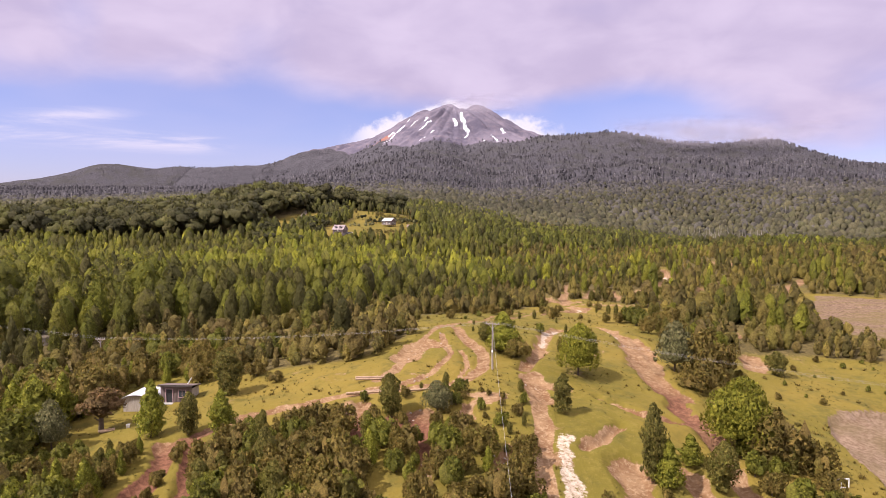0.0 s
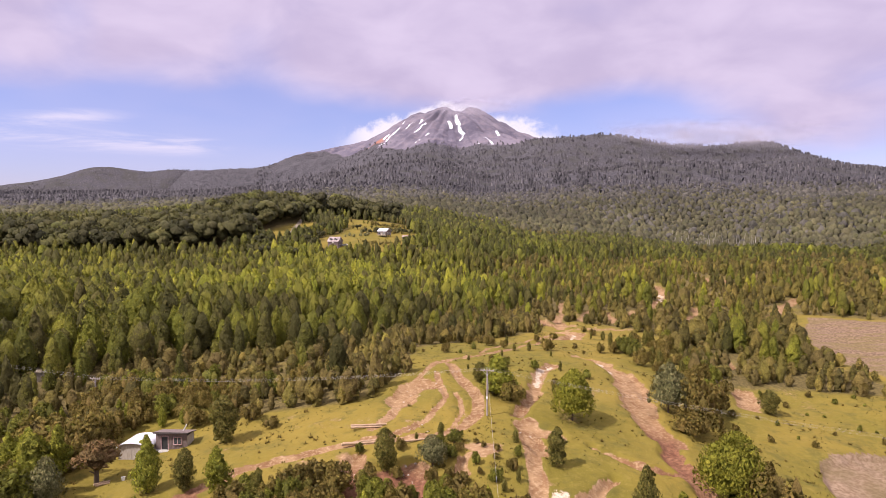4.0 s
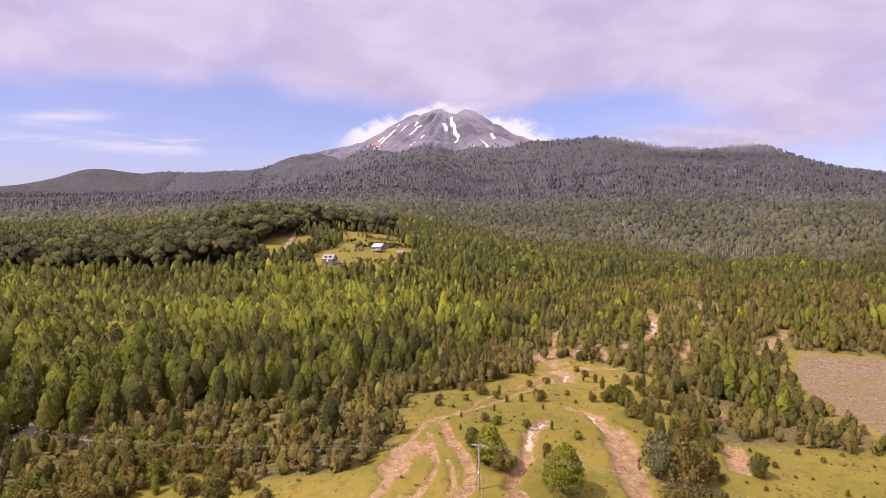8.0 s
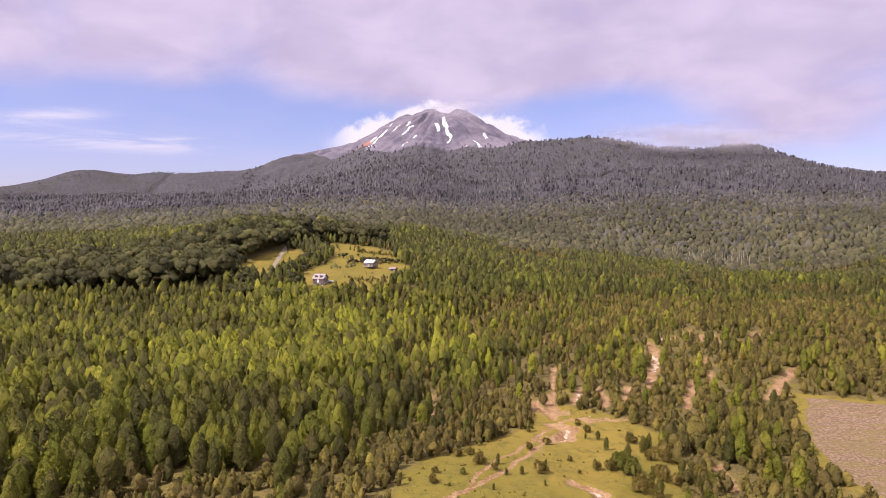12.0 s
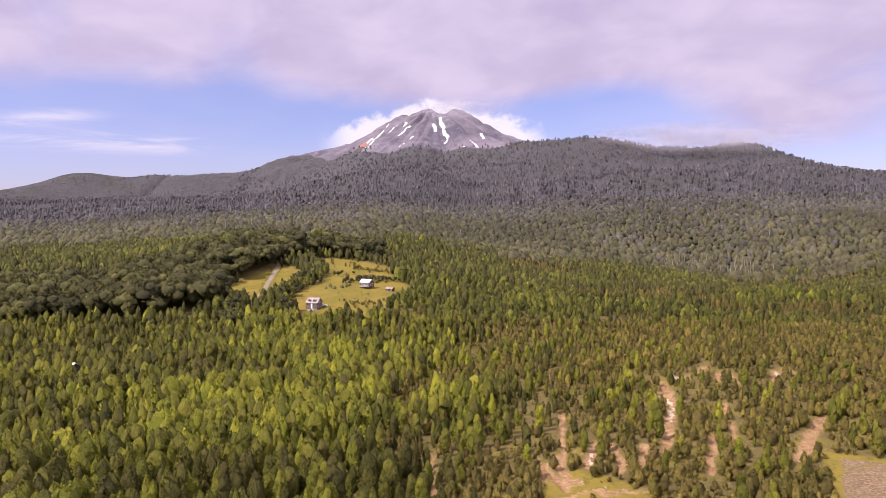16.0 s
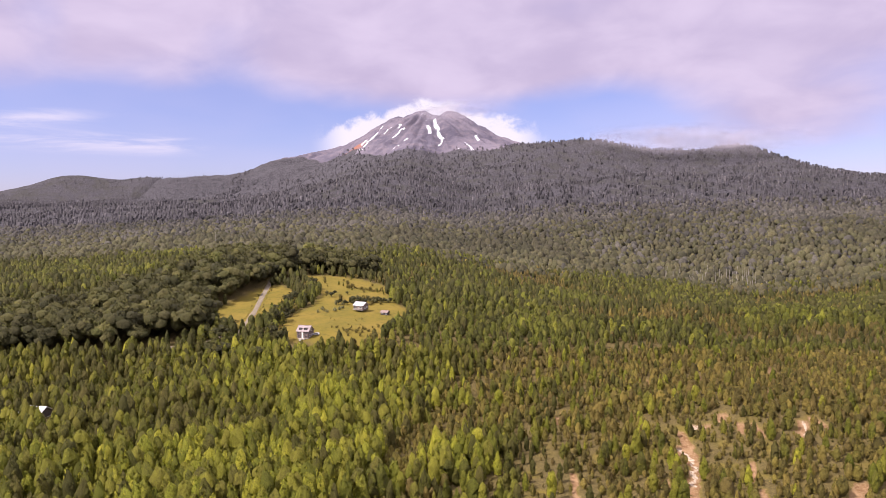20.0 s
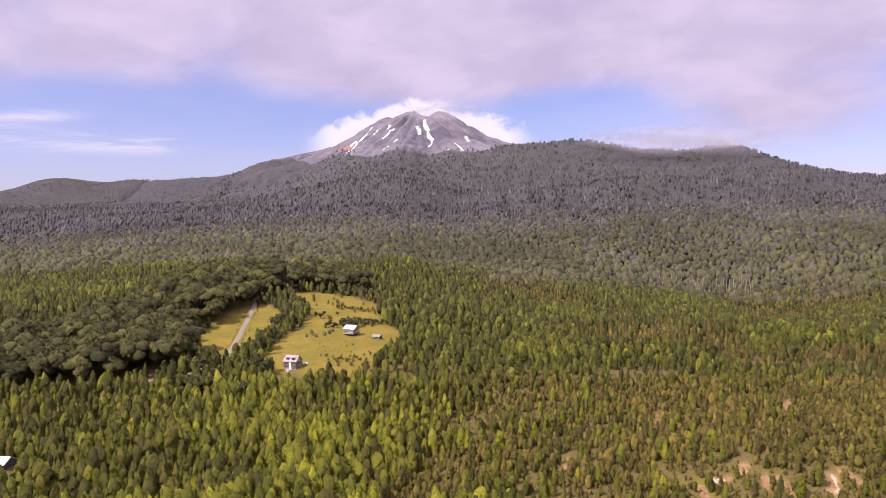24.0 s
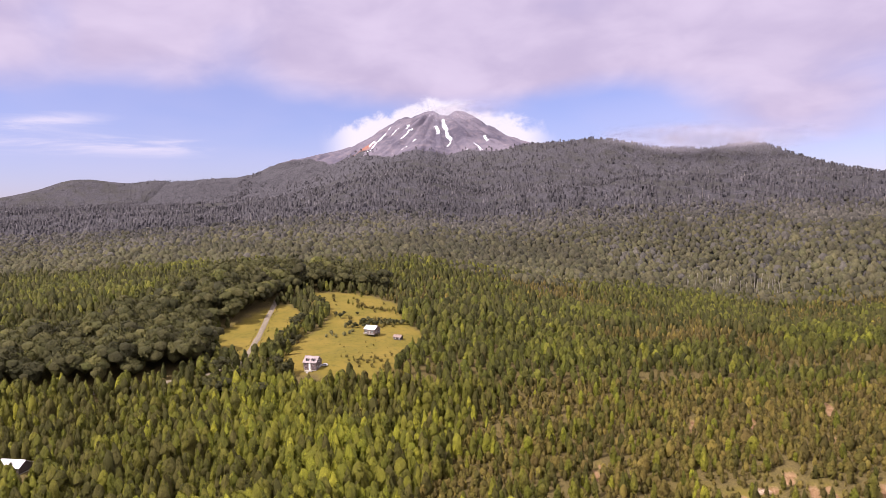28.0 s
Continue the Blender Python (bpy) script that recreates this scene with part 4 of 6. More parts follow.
    x, y = thin(zone & clear_of(x, y, 4.0), x, y)
    tall = np.clip(rng.normal(18, 3.4, len(x)), 10, 25)
    wood("old_forest", x, y, tall, tall * rng.uniform(0.8, 1.1, len(x)), np.clip(rng.normal(0.42, 0.25, len(x)), 0, 0.95), ["round", "round", "round", "round"], LEAF_DARK, 220, 0.046,
         "old dark broadleaf trees with rounded crowns", level=1, lumps=8)
    # broad-crowned forest in the valley behind the plateau, then up the mountain, thinned with the distance
    far = np.random.RandomState(4)
    x, y = scatter(7.2, -1150, 1150, 850, 1560, 14, 0.69)
    keep = far.random(len(x)) < 1 - 0.75 * ss(1250, 1560, y)
    x, y = thin(keep, x, y)
    tall = np.clip(far.normal(9.5, 2.4, len(x)), 5, 16)
    patch = fbm(x / 150, y / 150, 4, 97)
    # farther trees take the half-hazed colour
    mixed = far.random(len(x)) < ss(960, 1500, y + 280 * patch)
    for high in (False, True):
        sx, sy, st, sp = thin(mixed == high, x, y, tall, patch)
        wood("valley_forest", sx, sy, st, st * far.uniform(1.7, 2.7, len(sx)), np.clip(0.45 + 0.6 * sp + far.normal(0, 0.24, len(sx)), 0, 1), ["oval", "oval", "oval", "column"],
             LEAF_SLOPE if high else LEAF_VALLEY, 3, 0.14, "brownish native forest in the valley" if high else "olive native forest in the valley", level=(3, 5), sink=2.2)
    d = 1350 * (4380 / 1350) ** (far.random(17000) ** 0.9)
    a = far.uniform(-0.66, 0.66, len(d))
    x, y = np.concatenate([d * np.tan(a), far.uniform(-2900, -1100, 5000)]), np.concatenate([d, far.uniform(2600, 4600, 5000)])
    x, y = thin(np.hypot(x, y) < 4820, x, y)
    z = land(x, y)
    keep = z + 60 * fbm(x / 200, y / 200, 3, 61) < np.where(mountain_zone(x, y) > 0.2, 440, 900)
    x, y = thin(keep, x, y)
    tall = np.clip(far.normal(10, 2.4, len(x)) * (0.85 + y / 9000), 5, 17) * (1 - 0.4 * ss(2800, 3600, y) * (x < -1200))
    tone = np.clip(0.45 + 0.5 * fbm(x / 160, y / 160, 4, 97) + far.normal(0, 0.22, len(x)), 0, 1)
    wood("mountain_forest", x, y, tall, tall * far.uniform(1.7, 2.7, len(x)), tone, ["oval", "oval", "column", "oval"], LEAF_HAZED, 0, 0.16,
         "dark native forest on the foot of the volcano, coloured violet for haze", level=(2, 5), sink=2.2)


def make_tufts():
    """Tufts of dry grass and low heath over the meadow."""
    rng = np.random.RandomState(31)
    for name, n, tall, material, label in (("grass_tufts", 9000, 0.20, DRY_GRASS, "tufts of dry yellow-green grass"), ("heath", 1500, 0.42, NEAR_BROWN, "low dark heath on the meadow")):
        x, y = rng.uniform(-60, 110, n * 3), 60 + 160 * rng.random(n * 3) ** 1.4
        patch = fbm(x / 8, y / 8, 3, 83) + 0.25 * rng.normal(size=len(x))
        keep = inside(x, y, MEADOW) & (bare(x, y) < 0.45) & ~inside(x, y, GRAVEL) & (patch > (0.0 if name == "grass_tufts" else 0.22))
        x, y = thin(keep, x, y)
        x, y = x[:n], y[:n]
        z = carved(x, y)
        k = 5 if name == "grass_tufts" else 12
        a = rng.random((len(x), k)) * 2 * np.pi
        size = tall * rng.uniform(0.5, 1.4, (len(x), 1))
        r = size * 0.8 * rng.random((len(x), k))
        cx, cy, cz = x[:, None] + r * np.cos(a), y[:, None] + r * np.sin(a), z[:, None] - 0.03
        w = size * 0.22
        tip = size * rng.uniform(0.6, 1.1, (len(x), k))
        one = np.stack([cx - w * np.sin(a), cy + w * np.cos(a), cz + 0 * a], -1)
        two = np.stack([cx + w * np.sin(a), cy - w * np.cos(a), cz + 0 * a], -1)
        top = np.stack([cx + 0.5 * tip * np.cos(a), cy + 0.5 * tip * np.sin(a), cz + tip], -1)
        verts = np.stack([one, two, top], 2).reshape(-1, 3)
        me = mesh_of(name, verts, np.arange(len(verts)).reshape(-1, 3), material, False, tone=np.repeat(np.clip(rng.normal(0.4, 0.25, len(verts) // 3), 0, 1), 3))
        tagged(new(name, me), label, "grass", kind="stuff")


make_forest()
make_tufts()


# ---- building helpers ----
def box(bm, x0, x1, y0, y1, z0, z1, bevel=0.0):
    made = bmesh.ops.create_cube(bm, size=1.0)["verts"]
    for v in made:
        v.co = Vector(((x0 + x1) / 2 + v.co.x * (x1 - x0), (y0 + y1) / 2 + v.co.y * (y1 - y0), (z0 + z1) / 2 + v.co.z * (z1 - z0)))
    if bevel:
        edges = list({e for v in made for e in v.link_edges})
        bmesh.ops.bevel(bm, geom=edges, offset=bevel, segments=1, affect="EDGES")
    return bm


def boxed(*args):
    return box(bmesh.new(), *args)


def bar(bm, a, b, ra, rb=None, sides=8):
    """A tapered round bar from a to b."""
    a, b, rb = Vector(a), Vector(b), ra if rb is None else rb
    made = bmesh.ops.create_cone(bm, cap_ends=True, segments=sides, radius1=ra, radius2=rb, depth=(b - a).length)["verts"]
    turn = (b - a).to_track_quat("Z", "Y").to_matrix().to_4x4()
    bmesh.ops.transform(bm, matrix=Matrix.Translation((a + b) / 2) @ turn, verts=made)
    return bm


def barred(*args, **more):
    return bar(bmesh.new(), *args, **more)


def slab(corners, thick):
    """A flat board through four corners, thickened downwards along its normal."""
    bm = bmesh.new()
    top = [bm.verts.new(c) for c in corners]
    face = bm.faces.new(top)
    face.normal_update()
    if face.normal.z < 0:
        face.normal_flip()
    normal = face.normal.copy()
    got = bmesh.ops.extrude_face_region(bm, geom=[face])
    for v in got["geom"]:
        if isinstance(v, bmesh.types.BMVert):
            v.co -= normal * thick
    bmesh.ops.recalc_face_normals(bm, faces=bm.faces)
    return bm


def prism(outline, y0, y1):
    """An upright outline of (x, z) drawn out from y0 to y1."""
    bm = bmesh.new()
    a = [bm.verts.new((x, y0, z)) for x, z in outline]
    b = [bm.verts.new((x, y1, z)) for x, z in outline]
    bm.faces.new(a)
    bm.faces.new(b[::-1])
    for k in range(len(a)):
        n = (k + 1) % len(a)
        bm.faces.new((a[k], b[k], b[n], a[n]))
    bmesh.ops.recalc_face_normals(bm, faces=bm.faces)
    return bm


TIMBER = surface("weathered_boards", plain((0.10, 0.075, 0.07), (0.20, 0.15, 0.14), 1.5, 0.85, stretch=(6, 6, 0.6)))
TIMBER_PALE = surface("pale_boards", plain((0.30, 0.26, 0.22), (0.46, 0.41, 0.36), 1.5, 0.85, stretch=(6, 6, 0.6)))
TIMBER_DARK = surface("dark_boards", plain((0.045, 0.038, 0.036), (0.10, 0.08, 0.075), 1.5, 0.85, stretch=(6, 6, 0.6)))
TIN = surface("tin_roof", plain((0.55, 0.55, 0.60), (0.78, 0.78, 0.82), 0.7, 0.38, 0.35, 0.5))
TIN_ROSE = surface("old_tin_roof", plain((0.25, 0.20, 0.20), (0.40, 0.33, 0.33), 0.7, 0.65, 0.1, 0.3))
TIN_BROWN = surface("rusty_tin_roof", plain((0.20, 0.13, 0.11), (0.38, 0.30, 0.27), 0.9, 0.6, 0.1, 0.3))
GLASS = surface("window_glass", plain((0.03, 0.035, 0.045), (0.06, 0.07, 0.08), 2.0, 0.08, 0.0, 0.6))
WHITE = surface("white_paint", plain((0.70, 0.69, 0.66), (0.84, 0.83, 0.80), 1.2, 0.6))
ROSE = surface("faded_rose_paint", plain((0.34, 0.22, 0.23), (0.48, 0.34, 0.34), 1.6, 0.75))
CONCRETE = surface("concrete", plain((0.30, 0.28, 0.26), (0.44, 0.42, 0.39), 1.2, 0.9))
CABLE = surface("cable", plain((0.36, 0.34, 0.32), (0.50, 0.48, 0.46), 4.0, 0.5, 0.3))
CERAMIC = surface("insulator", plain((0.30, 0.28, 0.26), (0.45, 0.42, 0.40), 4.0, 0.3))
POLE_WOOD = surface("pole_wood", plain((0.22, 0.18, 0.15), (0.36, 0.30, 0.26), 2.0, 0.85, stretch=(5, 5, 0.5)))
LOG_BARK = surface("log_bark", plain((0.24, 0.15, 0.09), (0.46, 0.33, 0.22), 2.2, 0.85, stretch=(0.5, 4, 4)))
LOG_END = surface("log_end", plain((0.45, 0.32, 0.18), (0.60, 0.45, 0.28), 6.0, 0.8))
STONE = surface("pale_stone", plain((0.22, 0.18, 0.145), (0.38, 0.33, 0.28), 1.8, 0.9, relief=0.06))
GRAVEL_ROAD = surface("gravel_road", plain((0.14, 0.115, 0.082), (0.24, 0.195, 0.145), 0.6, 0.95, relief=0.05))
CAR_PAINT = surface("car_paint", plain((0.62, 0.62, 0.62), (0.72, 0.72, 0.72), 0.6, 0.28, 0.1, 0.5))
RUBBER_AND_SHADE = surface("rubber_and_door_shade", plain((0.02, 0.02, 0.02), (0.04, 0.04, 0.04), 8.0, 0.8))
RIM = surface("wheel_rim", plain((0.40, 0.40, 0.41), (0.55, 0.55, 0.56), 5.0, 0.35, 0.7))


def floor_at(x, y):
    return float(carved(np.array([float(x)]), np.array([float(y)]))[0])


def ribbon(name, line, half, material, label, lift=0.06):
    """A road laid on the land along a line."""
    pts = []
    for (ax, ay), (bx, by) in zip(line, line[1:]):
        n = max(2, int(math.hypot(bx - ax, by - ay) / 1.5))
        pts += [(ax + (bx - ax) * k / n, ay + (by - ay) * k / n) for k in range(n)]
    pts = np.array(pts + [line[-1]], float)
    for _ in range(14):
        pts[1:-1] = (pts[:-2] + 2 * pts[1:-1] + pts[2:]) / 4
    way = unit(np.gradient(pts, axis=0))
    side = np.stack([-way[:, 1], way[:, 0]], -1)
    width = half * (1 + 0.25 * fbm(pts[:, 0] / 6, pts[:, 1] / 6, 2, 13))
    rows = []
    for k, sink in ((-1.25, -0.35), (-1.0, 0.0), (-0.5, -0.05), (0.0, 0.03), (0.5, -0.05), (1.0, 0.0), (1.25, -0.35)):
        p = pts + side * (width * k)[:, None]
        rows.append(np.stack([p[:, 0], p[:, 1], carved(p[:, 0], p[:, 1]) + lift + sink + (0.25 if sink > -0.3 else 0)], -1))
    v = np.stack(rows, 1)
    n, m = v.shape[:2]
    i, j = np.meshgrid(np.arange(n - 1), np.arange(m - 1), indexing="ij")
    quads = np.stack([i * m + j, i * m + j + 1, (i + 1) * m + j + 1, (i + 1) * m + j], -1).reshape(-1, 4)[:, ::-1]
    return tagged(new(name, mesh_of(name, v.reshape(-1, 3), quads, material, True)), label, "road", kind="structure")


ribbon("lane", LANE, 1.75, GRAVEL_ROAD, "straight gravel lane through the pasture")
ribbon("hill_path", [(-196, 426), (-183, 429.6), (-170, 433.7), (-156, 437.6), (-137, 440), (-125, 445), (-113, 458)], 1.3, GRAVEL_ROAD, "narrow gravel path round the foot of the wooded hill")
ribbon("road", ROAD, 1.9, GRAVEL_ROAD, "gravel road at the edge of the woods")


def window(parent, x, y, z, wide, tall, face="front", frame_material=None):
    """A window with frame, cross bars and panes, on the front (-y) or on the right (+x) wall."""
    fm = frame_material or WHITE
    holder = []

    def put(name, u0, u1, w0, w1, d0, d1, m, under):
        if face == "front":
            bm = boxed(x + u0, x + u1, y - d1, y - d0, z + w0, z + w1)
        else:
            bm = boxed(x + d0, x + d1, y + u0, y + u1, z + w0, z + w1)
        return part(name, bm, m, under)

    h = wide / 2
    root = put("window", -h, h, 0, tall, 0.0, 0.03, TIMBER_DARK, parent)
    put("pane", -h + 0.06, -0.03, 0.06, tall - 0.06, 0.03, 0.05, GLASS, root)
    put("pane", 0.03, h - 0.06, 0.06, tall - 0.06, 0.03, 0.05, GLASS, root)
    put("frame", -h - 0.09, -h, -0.09, tall + 0.09, 0.0, 0.09, fm, root)
    put("frame", h, h + 0.09, -0.09, tall + 0.09, 0.0, 0.09, fm, root)
    put("frame", -h, h, tall, tall + 0.09, 0.0, 0.085, fm, root)
    put("sill", -h - 0.12, h + 0.12, -0.10, 0.0, 0.0, 0.13, fm, root)
    put("mullion", -0.03, 0.03, 0, tall, 0.03, 0.07, fm, root)
    return root


def board_wall(parent, name, x0, x1, y, z0, z1, step, material, depth=0.05, axis="x"):
    """A wall clad with upright boards, each a part."""
    n = max(1, round((x1 - x0) / step))
    w = (x1 - x0) / n
    me = {}
    for k in range(n):
        a = x0 + k * w
        proud = 0.012 * (k % 3)
        if axis == "x":
            bm = boxed(a + 0.006, a + w - 0.006, y - depth - proud, y, z0, z1)
        else:
            bm = boxed(y, y + depth + proud, a + 0.006, a + w - 0.006, z0, z1)
        part(name, bm, material, parent)


def corrugated(corners, material, parent, name="roof_sheet", waves=0.0, ribs=10, label=""):
    """A tin roof: a slab with raised ribs that run down the slope. Corners: eave left, eave right, ridge right, ridge left."""
    roof = part(name, slab(corners, 0.06), material, parent, label)
    a, b, c, d = (Vector(p) for p in corners)
    for k in range(ribs + 1):
        f = (k + 0.02) / (ribs + 0.04)
        p, q = a.lerp(b, f), d.lerp(c, f)
        up = (b - a).cross(d - a).normalized()
        up = up if up.z > 0 else -up
        part("rib", barred(p + up * 0.015, q + up * 0.015, 0.035, sides=6), material, roof)
    return roof


def make_hut():
    x, y = -40.3, 103.6
    z = floor_at(x, y - 1) - 0.1
    hut = thing("hut", (x, y, z), -4, "small dark-boarded hut with a flat roof and rose-framed window", "hut")
    w, d, h = 2.45, 2.4, 2.7
    part("floor_slab", boxed(-w - 0.2, w + 0.2, -0.6, d + 0.2, -0.6, 0.06), CONCRETE, hut)
    part("wall", boxed(-w, w, 0.05, d, 0.06, h - 0.46), TIMBER_DARK, hut)
    board_wall(hut, "board", -w, -1.55, 0.05, 0.06, h, 0.2, TIMBER)
    board_wall(hut, "board", -0.55, w, 0.05, 0.06, h, 0.2, TIMBER)
    part("board", boxed(-1.55, -0.55, 0.0, 0.05, 2.12, h), TIMBER, hut)
    board_wall(hut, "board", 0.05, d, w, 0.06, h - 0.46, 0.24, TIMBER_PALE, axis="y")
    # black slab closes the opening, standing for the shade indoors
    part("doorway", boxed(-1.55, -0.55, 0.02, 0.06, 0.06, 2.12), RUBBER_AND_SHADE, hut, "near-black panel standing for the shade inside the open door")
    for a, b, c, e in ((-1.67, -1.55, 0.06, 2.24), (-0.55, -0.43, 0.06, 2.24), (-1.55, -0.55, 2.12, 2.24)):
        part("door_frame", boxed(a, b, -0.07, 0.06, c, e), ROSE, hut, "faded rose door frame")
    window(hut, 1.0, -0.02, 0.95, 1.1, 1.05, "front", ROSE)
    part("step", boxed(-1.7, -0.2, -1.0, -0.3, -0.2, 0.1, 0.02), CONCRETE, hut)
    part("roof", slab([(-w - 0.2, -0.45, h + 0.20), (w + 0.35, -0.45, h + 0.20), (w + 0.35, d + 0.3, h - 0.35), (-w - 0.2, d + 0.3, h - 0.35)], 0.1), TIMBER, hut, "flat weathered dark roof")
    part("fascia", boxed(-w - 0.22, w + 0.37, -0.5, -0.45, h - 0.04, h + 0.22), TIMBER_DARK, hut)
    plank = thing("plank", (x + 1.6, y + 0.6, z + h + 0.1), 20, "pale plank leaning up from the hut roof", "plank")
    part("board", box(bmesh.new(), -0.08, 0.08, -0.02, 0.03, 0, 1.1, 0.01), WHITE, plank).rotation_euler = (0, radians(30), 0)


def make_arched_shed():
    x, y = -45.4, 101.8
    z = floor_at(x, y - 1) - 0.1
    shed = thing("shed", (x, y, z), -4, "pale-boarded shed with an arched white tin roof", "shed")
    w, d, h = 2.25, 4.6, 1.95
    part("base", boxed(-w, w, 0, d, -0.5, 0.05), CONCRETE, shed)
    part("wall", boxed(-w + 0.05, w - 0.05, 0.06, d, 0.05, h), TIMBER, shed)
    board_wall(shed, "board", -w, w, 0.06, 0.05, h, 0.22, TIMBER_PALE)
    board_wall(shed, "board", 0.06, d, w - 0.05, 0.05, h, 0.24, TIMBER_PALE, axis="y")
    n = 12
    arch = [((w + 0.2) * math.cos(math.pi * k / n), h - 0.1 + 0.85 * math.sin(math.pi * k / n)) for k in range(n + 1)]
    inner = [(px * 0.97, (pz - h + 0.1) * 0.95 + h - 0.1) for px, pz in arch[::-1]]
    roof = part("roof", prism(arch + inner, -0.35, d + 0.2), TIN, shed, "arched white tin roof")
    part("gable", prism([(px * 0.96, (pz - h + 0.1) * 0.94 + h - 0.1) for px, pz in arch], 0.0, 0.05), TIMBER_PALE, shed)
    for k in range(8):
        yy = -0.3 + k * (d + 0.4) / 7
        rim = [(px * 1.012, (pz - h + 0.1) * 1.015 + h - 0.1) for px, pz in arch]
        part("seam", prism(rim + arch[::-1], yy - 0.02, yy + 0.02), TIN, roof)


def gable_roof(parent, w, d0, d1, eave, ridge, material, over=0.45, ribs=12):
    mid = (d0 + d1) / 2
    corrugated([(-w - over, d0 - over, eave), (w + over, d0 - over, eave), (w + over, mid, ridge), (-w - over, mid, ridge)], material, parent, ribs=ribs)
    corrugated([(w + over, d1 + over, eave), (-w - over, d1 + over, eave), (-w - over, mid + 0.01, ridge), (w + over, mid + 0.01, ridge)], material, parent, ribs=ribs)
    part("ridge_cap", boxed(-w - over, w + over, mid - 0.14, mid + 0.14, ridge - 0.02, ridge + 0.07), material, parent)


def gable_end(parent, x, d0, d1, eave, ridge, material):
    bm = bmesh.new()
    mid = (d0 + d1) / 2
    pts = [(d0, eave), (d1, eave), (mid, ridge - 0.1)]
    a = [bm.verts.new((x - 0.04, py, pz)) for py, pz in pts]
    b = [bm.verts.new((x + 0.04, py, pz)) for py, pz in pts]
    bm.faces.new(a)
    bm.faces.new(b[::-1])
    for k in range(3):
        bm.faces.new((a[k], b[k], b[(k + 1) % 3], a[(k + 1) % 3]))
    bmesh.ops.recalc_face_normals(bm, faces=bm.faces)
    part("gable", bm, material, parent)


def make_dormer_house():
    x, y = -70.5, 447.5
    z = floor_at(x, y) - 0.3
    house = thing("dormer_house", (x, y, z), -20, "two-storey grey timber house with two roof dormers", "house")
    w, d, eave, ridge = 3.9, 6.6, 4.4, 7.6
    part("foundation", boxed(-w, w, 0, d, -1.6, 0.4), CONCRETE, house)
    part("wall", boxed(-w + 0.06, w - 0.06, 0.06, d - 0.06, 0.4, eave), TIMBER, house)
    board_wall(house, "board", -w, w, 0.06, 0.4, eave, 0.5, TIMBER)
    board_wall(house, "board", 0.06, d, w - 0.06, 0.4, eave, 0.5, TIMBER, axis="y")
    gable_end(house, w - 0.06, 0, d, eave, ridge, TIMBER)
    gable_end(house, -w + 0.06, 0, d, eave, ridge, TIMBER)
    gable_roof(house, w, 0, d, eave, ridge, TIN_ROSE)
    for cx in (-1.75, 1.75):
        dormer = part("dormer", boxed(cx - 0.85, cx + 0.85, 0.6, 2.7, eave + 0.4, eave + 2.0), TIMBER_DARK, house)
        part("dormer_roof", slab([(cx - 1.1, 0.3, eave + 1.95), (cx, 0.3, eave + 2.55), (cx, 3.0, eave + 2.55), (cx - 1.1, 3.0, eave + 1.95)], 0.08), TIN_ROSE, dormer)
        part("dormer_roof", slab([(cx, 0.3, eave + 2.55), (cx + 1.1, 0.3, eave + 1.95), (cx + 1.1, 3.0, eave + 1.95), (cx, 3.0, eave + 2.55)], 0.08), TIN_ROSE, dormer)
        part("pane", boxed(cx - 0.55, cx + 0.55, 0.55, 0.6, eave + 0.65, eave + 1.75), GLASS, dormer)
        part("frame", boxed(cx - 0.04, cx + 0.04, 0.52, 0.56, eave + 0.6, eave + 1.8), WHITE, dormer)
    part("entrance_panel", boxed(-0.55, 0.55, -0.16, 0.0, 0.4, eave - 0.1), WHITE, house, "tall pale entrance panel")
    part("roof_panel", slab([(-0.5, -0.5, eave + 0.1), (0.5, -0.5, eave + 0.1), (0.5, 1.6, eave + 1.75), (-0.5, 1.6, eave + 1.75)], 0.05), TIN_ROSE, house, "pale roof panel")
    for cx in (-2.4, 2.4):
        window(house, cx, -0.02, 1.1, 1.2, 1.1, "front", ROSE)
        window(house, cx, -0.02, 2.95, 1.0, 0.9, "front", ROSE)
    for cy in (1.6, 4.6):
        window(house, w + 0.02, cy, 1.3, 1.2, 1.2, "right")
    window(house, w + 0.02, d / 2, 4.6, 1.1, 1.2, "right")
    deck = part("porch_deck", boxed(-2.2, 2.2, -2.0, -0.02, -0.1, 0.4), TIMBER_PALE, house)
    for px in (-2.1, 2.1):
        part("post", boxed(px - 0.08, px + 0.08, -1.95, -1.8, -1.4, 2.4), TIMBER_PALE, deck)
    for k in range(5):
        part("stair", boxed(-0.7, 0.7, -2.3 - 0.3 * k, -2.0 - 0.3 * k, -0.1 - 0.18 * (k + 1) - 0.6, 0.22 - 0.18 * k), CONCRETE, house)


